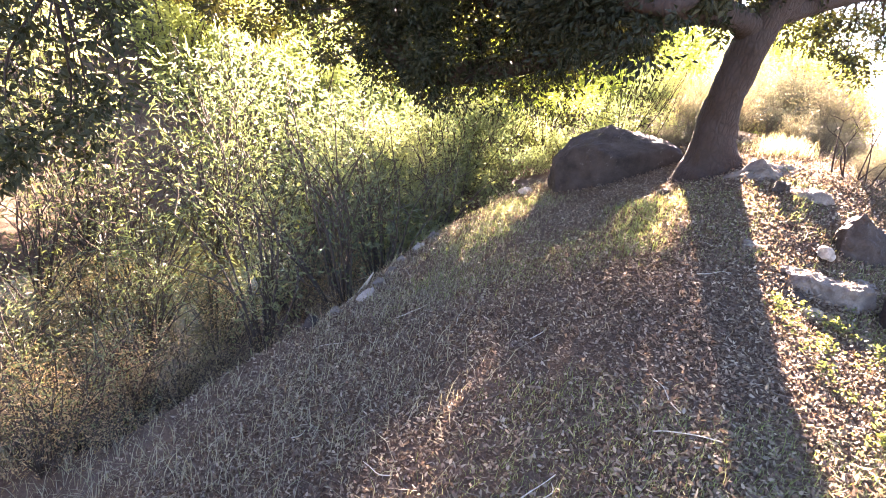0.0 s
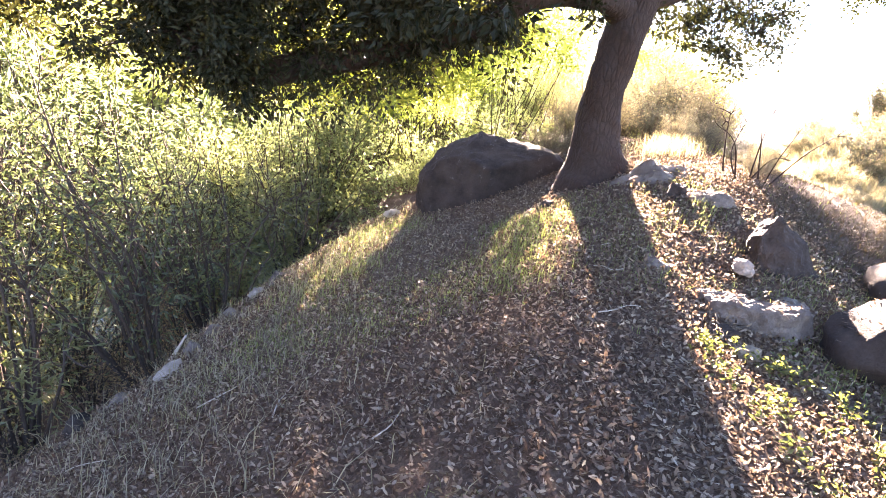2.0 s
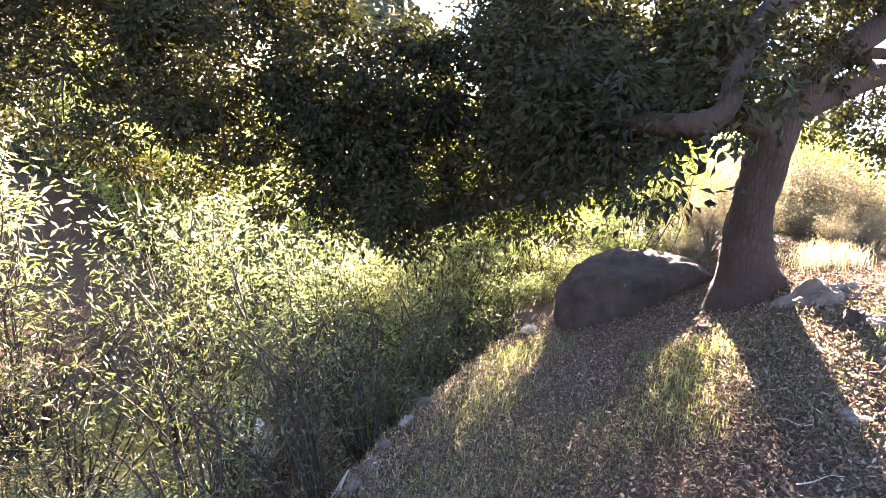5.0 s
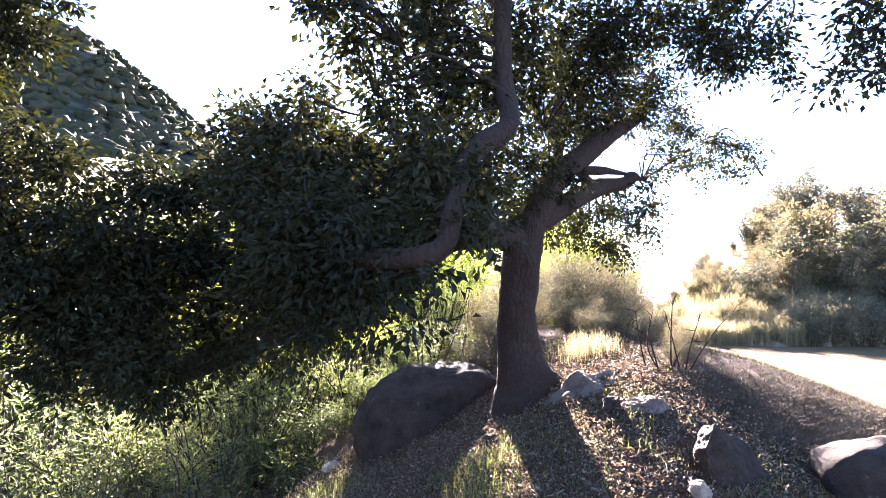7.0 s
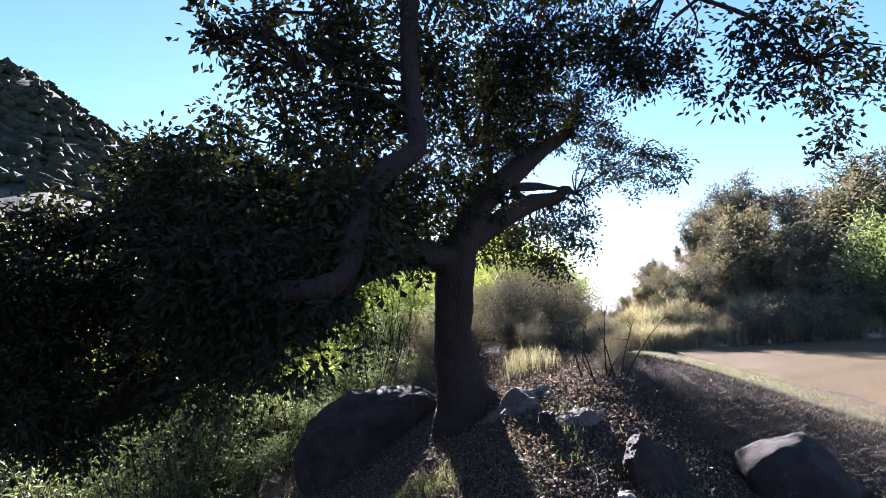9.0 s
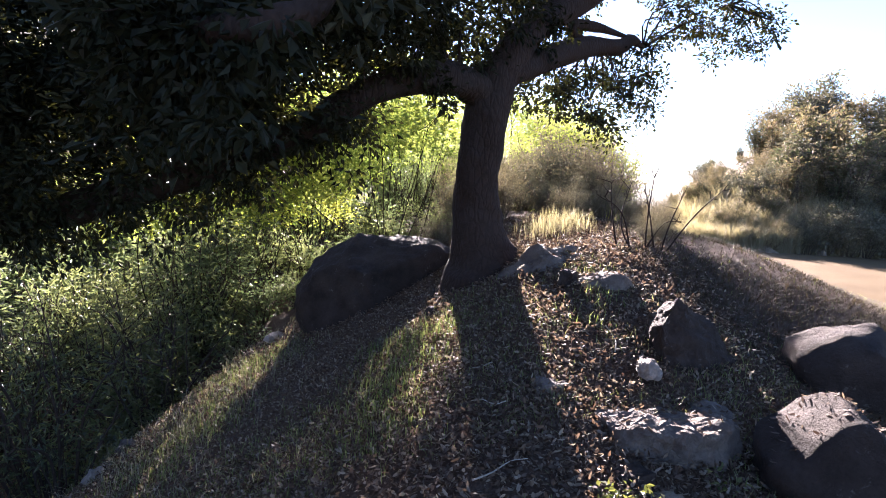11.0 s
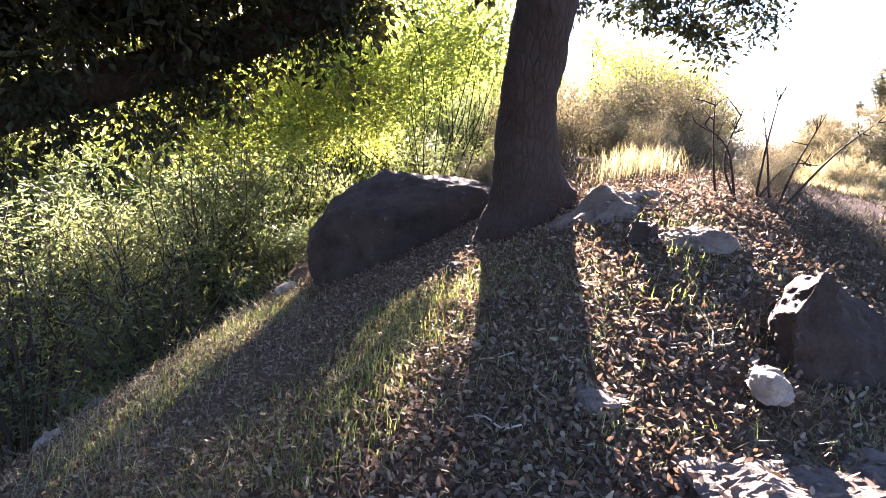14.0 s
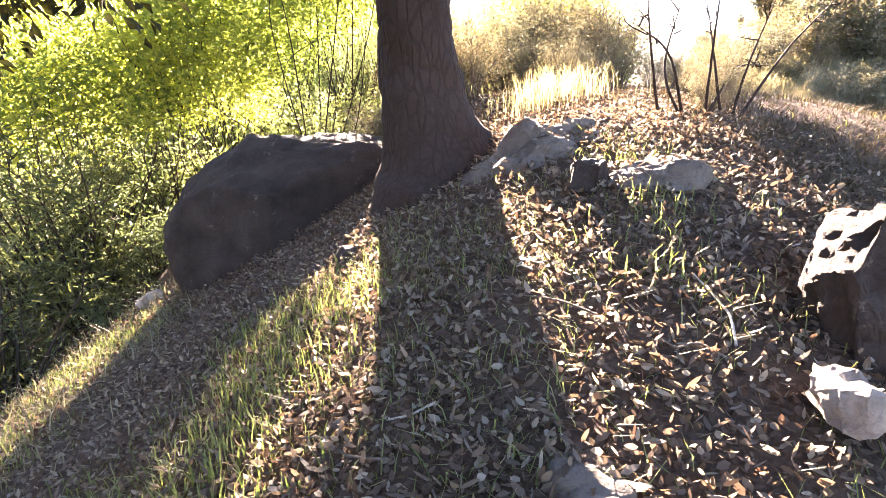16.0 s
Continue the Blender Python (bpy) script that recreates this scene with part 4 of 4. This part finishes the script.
for k in range(230):
    x = 10.2 + 24 * bush_gen.uniform() ** 1.3
    up = 0.7 + 15 * bush_gen.uniform() ** 1.5
    clear = max(0, (x - 0.26 * up - 0.54) * 0.809 - (float(hill_foot(x)) + up - 1.04) * 0.588)
    size = (0.55 + 1.2 * bush_gen.uniform() ** 1.5) * (0.5 + 0.5 * min(1, up / 4)) * (0.26 + 0.74 * min(1, clear / 9)) * (0.95 + 0.04 * clear)
    plant("hillside_shrub", CHAPARRAL[k % 6], x - 0.26 * up, float(hill_foot(x)) + up, size, "dense dry brown-green shrub on the roadside hill", "shrubs on the hill across the road", bush_gen)
for k in range(70):
    x = 11.2 + 14 * bush_gen.uniform() ** 1.2
    clear = (x - 0.54) * 0.809 - (float(hill_foot(x)) - 1.04) * 0.588
    plant("roadside_shrub", (CHAPARRAL[k % 6], DRY_BUSHES[k % 3])[k % 2], x, float(hill_foot(x)) + bush_gen.uniform(0.05, 0.9), bush_gen.uniform(0.6, 0.95) * min(0.95, 0.2 + clear / 9), "dry straw-brown brush at the edge of the dirt road", "brush along the road edge", bush_gen)
sapling_gen = np.random.default_rng(88)
# Most of these are added so their crowns keep sun off the slope.
# saplings: place and the height above datum at which the crown begins
for k, (x, y, low) in enumerate(((2.05, 7.6, 2.1), (0.4, 8.7, 1.2), (0.95, 8.7, 1.24), (1.35, 8.55, 1.5), (1.6, 8.8, 1.7), (2.2, 8.75, 2.25), (2.58, 8.9, 2.4), (-0.3, 8.8, 1.15), (0.8, 10.0, 1.8), (1.45, 9.4, 1.95), (0.85, 9.3, 1.55), (1.45, 10.1, 2.2), (2.1, 10.1, 2.4), (0.5, 9.6, 1.4))):
    plant("sapling", SAPLINGS[k % 3], x, y, (low - drop(x, y)) / (0.6 * 2.9), "slender sapling with bare dark lower stems and a leafy crown", "saplings behind the boulder", sapling_gen, category="small tree", even=True)
# Trees mostly hidden by the oak, added to cast shade over the verge.
for k, (x, y, s) in enumerate(((6.4, 12.0, 0.8), (7.4, 12.9, 0.9), (8.3, 14.0, 1.0), (8.2, 15.1, 1.1), (7.9, 12.4, 0.8), (6.9, 11.6, 0.75), (6.9, 13.6, 1.0), (8.6, 18.0, 1.35), (9.6, 19.2, 1.4))):
    plant("roadside_tree", ROADSIDE[k % 2], x, y, s, "small dense dark green tree where the dirt road begins, added to shade the verge", "small trees by the road", bush_gen, category="tree")


def dead_twigs():
    """Bare grey twigs that stand and lean at the edge of the slope."""
    gen = np.random.default_rng(61)
    foot = np.array([3.58, 5.0, drop(3.58, 5.0)])
    ob = base("dead_twig_bush", tuple(foot), "bare dead twigs standing at the edge of the slope", "twigs")
    tips = [((0.02, 0, -0.05), (0.3, 0.02, 0.28), (0.58, 0.05, 0.5)), ((0, 0, -0.05), (0.06, 0, 0.2), (0.2, 0.02, 0.5)), ((-0.04, 0, -0.05), (-0.1, 0.03, 0.25), (-0.18, 0, 0.42)), ((-0.1, 0.05, -0.05), (-0.14, 0, 0.3), (-0.08, 0.05, 0.6)),
            ((-0.2, 0.05, -0.05), (-0.3, 0.1, 0.2), (-0.24, 0.1, 0.5)), ((-0.25, 0, -0.05), (-0.36, 0, 0.25), (-0.5, 0.05, 0.38)), ((-0.3, 0.1, -0.05), (-0.42, 0.05, 0.28), (-0.42, 0.1, 0.5)), ((-0.15, 0, -0.02), (0.05, 0.05, 0.2), (0.3, 0.1, 0.22))]
    for a, b, c in tips:
        pieces = [tube_data(smooth_path([(*a, 0.0075), (*b, 0.0055), (*c, 0.0015)], 8), 6, 0.1)]
        for _ in range(4):
            u = gen.uniform(0.4, 0.95)
            q = np.array(b) * (1 - u) + np.array(c) * u
            e = q + gen.normal(size=3) * [0.05, 0.04, 0.03] + [0, 0, 0.06]
            pieces.append(tube_data(smooth_path([(*q, 0.004), (*((q + e) / 2 + gen.normal(size=3) * 0.01), 0.003), (*e, 0.001)], 3), 4))
        part("twig", mesh_of("twig", *joined(pieces), OAK_BARK, True), ob)
    return ob


dead_twigs()


def dead_branch(x, y, z, ends, seed):
    gen = np.random.default_rng(seed)
    ob = base("dead_branch", (x, y, z), "bleached dead branch hanging over the creek bank", "branch", "dead branches on the bank")
    for e in ends:
        m = np.array(e) * 0.5 + [0, 0, 0.02] + gen.normal(size=3) * 0.03
        pieces = [tube_data(smooth_path([(0, 0, 0, 0.007), (*m, 0.005), (*e, 0.002)], 7), 6, 0.08)]
        for _ in range(5):
            u = gen.uniform(0.3, 0.95)
            q = m * (1 - u) + np.array(e) * u
            t = q + gen.normal(size=3) * 0.09 - [0, 0, 0.05]
            pieces.append(tube_data(smooth_path([(*q, 0.005), (*((q + t) / 2 + gen.normal(size=3) * 0.015), 0.004), (*t, 0.001)], 3), 4))
        part("stick", mesh_of("stick", *joined(pieces), DEAD_WOOD, True), ob)
    return ob


dead_branch(-0.55, 6.0, drop(-0.55, 6.0) + 0.05, [(-0.45, -0.5, -0.45), (-0.3, -0.7, -0.4), (-0.6, -0.3, -0.35)], 71)
dead_branch(-0.75, 5.2, drop(-0.75, 5.2) + 0.04, [(-0.5, -0.4, -0.35), (-0.35, 0.3, -0.2)], 72)
dead_branch(-0.66, 4.72, drop(-0.6, 4.72) + 0.06, [(-0.12, -0.4, -0.38), (-0.22, -0.32, -0.4), (-0.3, -0.2, -0.42)], 74)
dead_branch(-1.3, 4.3, drop(-1.3, 4.3) + 0.04, [(-0.3, -0.2, -0.14), (0.2, -0.2, 0.06)], 73)

# ---- fallen leaves and grass ----


def scatter(count, x0, x1, y0, y1, gen, keep):
    x, y = gen.uniform(x0, x1, count), gen.uniform(y0, y1, count)
    ok = gen.uniform(size=count) < keep(x, y)
    return x[ok], y[ok]


def litter_keep(x, y):
    flank = 0.53 + 0.55 * (x - 0.94) - 0.08 * (y - 2.7)
    return step(-1.1, -0.3, flank) * step(3.7, 2.9, x - 0.18 * (y - 4.2)) * (0.66 + 0.24 * waves(x, y, 1.7, 31) + 0.22 * waves(x, y, 6.0, 32)) * np.where(y > 4.5, 0.8, 1)


def build_litter():
    gen = np.random.default_rng(5)
    x, y = scatter(540000, -2.2, 4.2, -1.0, 7.0, gen, litter_keep)
    p = np.stack([x, y, height(x, y) + gen.uniform(0.004, 0.026, len(x))], -1)
    ways = gen.normal(size=p.shape) * [1, 1, 0.6]
    me = mesh_of("leaf_litter", *oval_leaf_data(p, 0.0235, 0.0098, ways, 0.42, 0.35, 0.5, gen), DRY_LEAF)
    return tagged(new("leaf_litter", me), "thick carpet of dry curled grey-brown oak leaves", "leaf litter", kind="stuff")


build_litter()


def blades(x, y, tall, width, gen, lean=0.45):
    n = len(x)
    a = gen.uniform(0, 6.28, n)
    h = tall * gen.uniform(0.45, 1.15, n)
    d = np.stack([np.cos(a), np.sin(a), 0 * a], -1)
    side = np.stack([-np.sin(a), np.cos(a), 0 * a], -1) * (width * gen.uniform(0.6, 1.3, n))[:, None]
    root = np.stack([x, y, height(x, y) - 0.01], -1)
    bend = (h * gen.uniform(0.1, lean, n))[:, None]
    mid = root + np.array([0, 0, 1]) * (0.6 * h)[:, None] + 0.35 * bend * d
    tip = root + np.array([0, 0, 1]) * h[:, None] + bend * d * 1.4
    v = np.stack([root - side, root + side, mid + 0.8 * side, mid - 0.8 * side, tip], 1).reshape(-1, 3)
    i = 5 * np.arange(n)[:, None]
    return v, np.stack([i + [0, 1, 2], i + [0, 2, 3], i + [3, 2, 4]], 1).reshape(-1, 3)


def grass(name, spots, tall, width, mat, label, gen, per=60, spread=0.16):
    xs, ys = [], []
    for x, y, r in spots:
        n = int(per * r * r / 0.04)
        xs.append(x + gen.normal(size=n) * r * 0.6)
        ys.append(y + gen.normal(size=n) * r * 0.6)
    me = mesh_of(name, *blades(np.concatenate(xs), np.concatenate(ys), tall, width, gen), mat)
    return tagged(new(name, me), label, "grass", kind="stuff")


grass_gen = np.random.default_rng(19)
grass("dry_grass", [(3.12, 5.75, 0.26), (3.25, 5.95, 0.22), (2.98, 5.7, 0.18)], 0.2, 0.002, DRY_GRASS, "tall pale dry grass tuft beside the trunk", grass_gen, 170)
grass("sunlit_grass", [(0.55, 6.3, 0.35), (0.3, 5.7, 0.35), (0.1, 5.1, 0.3), (1.6, 4.8, 0.25), (1.5, 4.4, 0.22), (1.3, 4.0, 0.2), (0.75, 6.1, 0.3), (0.35, 5.3, 0.3), (1.75, 4.6, 0.2), (2.6, 4.25, 0.14), (2.5, 2.7, 0.2), (2.3, 2.2, 0.2), (2.45, 4.0, 0.12), (0.15, 4.7, 0.26), (-0.1, 4.3, 0.22), (1.45, 4.9, 0.16), (1.25, 3.7, 0.15), (0.6, 5.8, 0.25), (1.38, 4.3, 0.3), (1.5, 4.65, 0.22), (1.3, 3.85, 0.22), (0.4, 5.0, 0.3), (0.7, 6.3, 0.25)], 0.08, 0.0024, GREEN_GRASS, "short yellow-green grass in the sunlit patches", grass_gen, 160)


def weed_keep(x, y):
    flank = 0.53 + 0.55 * (x - 0.94) - 0.08 * (y - 2.7)
    return step(0.6, -0.4, flank) * step(-2.0, -1.3, flank) * (0.55 + 0.45 * waves(x, y, 2.6, 33))


def build_weeds():
    gen = np.random.default_rng(23)
    x, y = scatter(46000, -5, 1.6, -1.5, 7.2, gen, weed_keep)
    me = mesh_of("dry_weeds", *blades(x, y, 0.13, 0.0022, gen, 1.3), DRY_GRASS)
    return tagged(new("dry_weeds", me), "sparse short dry weeds on the shaded bank", "grass", kind="stuff")


build_weeds()


def verge_keep(x, y):
    return step(2.9, 3.5, x - 0.18 * (y - 4.2)) * step(0.25, -0.25, x - np.interp(y, [-3, 1.5, 4, 5.8, 7.8, 9.6, 11.5], [8.0, 6.7, 6.9, 7.6, 8.5, 9.2, 9.9])) * (0.6 + 0.4 * waves(x, y, 1.9, 35)) * (0.05 + 0.95 * step(5.7, 6.4, x - 0.1 * (y - 6)))


def build_verge():
    gen = np.random.default_rng(29)
    x, y = scatter(170000, 2.9, 9.4, 1.5, 12.5, gen, verge_keep)
    me = mesh_of("verge_grass", *blades(x, y, 0.04, 0.0018, gen, 1.5), GREEN_GRASS)
    return tagged(new("verge_grass", me), "short yellowing grass on the verge of the dirt road", "grass", kind="stuff")


build_verge()


def tuft_keep(x, y):
    flank = 0.53 + 0.55 * (x - 0.94) - 0.08 * (y - 2.7)
    patch = waves(x, y, 2.1, 37)
    return step(-0.5, 0.0, flank) * step(3.6, 2.8, x) * step(-0.1, 0.7, patch)


def build_tufts():
    gen = np.random.default_rng(53)
    x, y = scatter(90000, -1.2, 3.4, -0.8, 6.5, gen, tuft_keep)
    me = mesh_of("grass_tufts", *blades(x, y, 0.06, 0.0016, gen, 1.2), GREEN_GRASS)
    return tagged(new("grass_tufts", me), "thin green grass growing through the fallen leaves", "grass", kind="stuff")


build_tufts()


def build_low_weeds():
    """Flat rosettes of small green leaves on the sunlit strip of the slope."""
    gen = np.random.default_rng(59)
    n = 170
    cx, cy = gen.uniform(1.75, 3.0, n), gen.uniform(0.9, 2.9, n)
    k = np.repeat(np.arange(n), 22)
    x, y = cx[k] + gen.normal(size=len(k)) * 0.035, cy[k] + gen.normal(size=len(k)) * 0.035
    p = np.stack([x, y, height(x, y) + gen.uniform(0.01, 0.07, len(k))], -1)
    ways = gen.normal(size=p.shape) * [1, 1, 0.4] + [0, 0, 0.4]
    me = mesh_of("low_weeds", *leaf_data(p, 0.026, 0.014, ways, 1.0, 0.2, 0.4, gen), WEED_LEAF)
    return tagged(new("low_weeds", me), "low green weeds in the sunlit leaf litter", "weeds", kind="stuff")


build_low_weeds()


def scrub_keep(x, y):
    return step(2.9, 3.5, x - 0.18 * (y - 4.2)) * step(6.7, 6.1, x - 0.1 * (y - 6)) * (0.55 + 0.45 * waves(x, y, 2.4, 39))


# Withered blades, coloured dark in place of the shadow across the verge.
def build_verge_shade_scrub():
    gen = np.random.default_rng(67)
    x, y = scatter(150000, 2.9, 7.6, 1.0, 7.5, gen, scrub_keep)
    me = mesh_of("verge_scrub", *blades(x, y, 0.05, 0.0032, gen, 2.2), SHADE_WEED)
    return tagged(new("verge_scrub", me), "low withered scrub coloured dark to stand in for shade on the verge", "scrub", kind="stuff")


build_verge_shade_scrub()


def build_hill_grass():
    """Dry straw between the shrubs along the foot of the hill."""
    gen = np.random.default_rng(71)
    n = 1500
    cx = 10.0 + 14 * gen.uniform(size=n) ** 1.2
    cy = hill_foot(cx) + 0.25 + 6 * gen.uniform(size=n) ** 2
    k = np.repeat(np.arange(n), 40)
    x, y = cx[k] + gen.normal(size=len(k)) * 0.1, cy[k] + gen.normal(size=len(k)) * 0.1
    me = mesh_of("hill_grass", *blades(x, y, 0.55, 0.007, gen, 0.7), DRY_GRASS)
    return tagged(new("hill_grass", me), "tall dry straw along the foot of the hill", "grass", kind="stuff")


build_hill_grass()


def build_far_scrub():
    """Round dark shrubs that dot the distant hillsides."""
    gen = np.random.default_rng(97)
    bm = bmesh.new()
    bmesh.ops.create_icosphere(bm, subdivisions=2, radius=1.0)
    ball = np.array([v.co[:] for v in bm.verts])
    tris = np.array([[v.index for v in f.verts] for f in bm.faces])
    bm.free()
    verts, faces = [], []
    for k in range(4200):
        x, y = gen.uniform(-130, 60), gen.uniform(95, 230)
        r = gen.uniform(0.6, 1.7)
        lump = ball * (1 + 0.28 * gen.normal(size=(len(ball), 1))) * [r, r, r * gen.uniform(0.6, 1.0)]
        verts.append(lump + [x, y, drop(x, y) + 0.25 * r])
        faces.append(tris + k * len(ball))
    me = mesh_of("hillside_scrub", np.vstack(verts), np.vstack(faces), HILL_SCRUB, True)
    return tagged(new("hillside_scrub", me), "dark grey-green scrub on the distant hillside", "scrub", kind="stuff")


build_far_scrub()


def build_large_leaves():
    """Larger curled leaves and a few short sticks that lie on top of the litter."""
    gen = np.random.default_rng(91)
    x, y = scatter(4500, -1.6, 3.3, -0.8, 6.3, gen, litter_keep)
    p = np.stack([x, y, height(x, y) + gen.uniform(0.015, 0.035, len(x))], -1)
    ways = gen.normal(size=p.shape) * [1, 1, 0.35]
    me = mesh_of("large_leaves", *oval_leaf_data(p, 0.03, 0.012, ways, 0.6, 0.4, 0.4, gen), DRY_LEAF)
    tagged(new("large_leaves", me), "larger curled dry leaves lying on the litter", "leaf litter", kind="stuff")
    for k in range(70):
        x, y = gen.uniform(-0.8, 3.0), gen.uniform(-0.2, 5.0)
        a, ln = gen.uniform(0, 3.14), gen.uniform(0.08, 0.3)
        row = []
        for u in (-0.5, -0.1, 0.25, 0.5):
            px, py = x + u * ln * math.cos(a) + gen.normal() * 0.01, y + u * ln * math.sin(a) + gen.normal() * 0.01
            row.append((px - x, py - y, drop(px, py) - drop(x, y) + gen.uniform(0.0, 0.015), 0.0035 * (1 - 0.5 * (u + 0.5))))
        stick = new("fallen_stick", mesh_of("fallen_stick", *tube_data(smooth_path(row, 3), 5, 0.1), SHRUB_BARK if k % 3 else DEAD_WOOD, True))
        stick.location = (x, y, drop(x, y) + 0.018)
        tagged(stick, "short dry stick lying on the leaf litter", "stick", "sticks on the litter")


build_large_leaves()
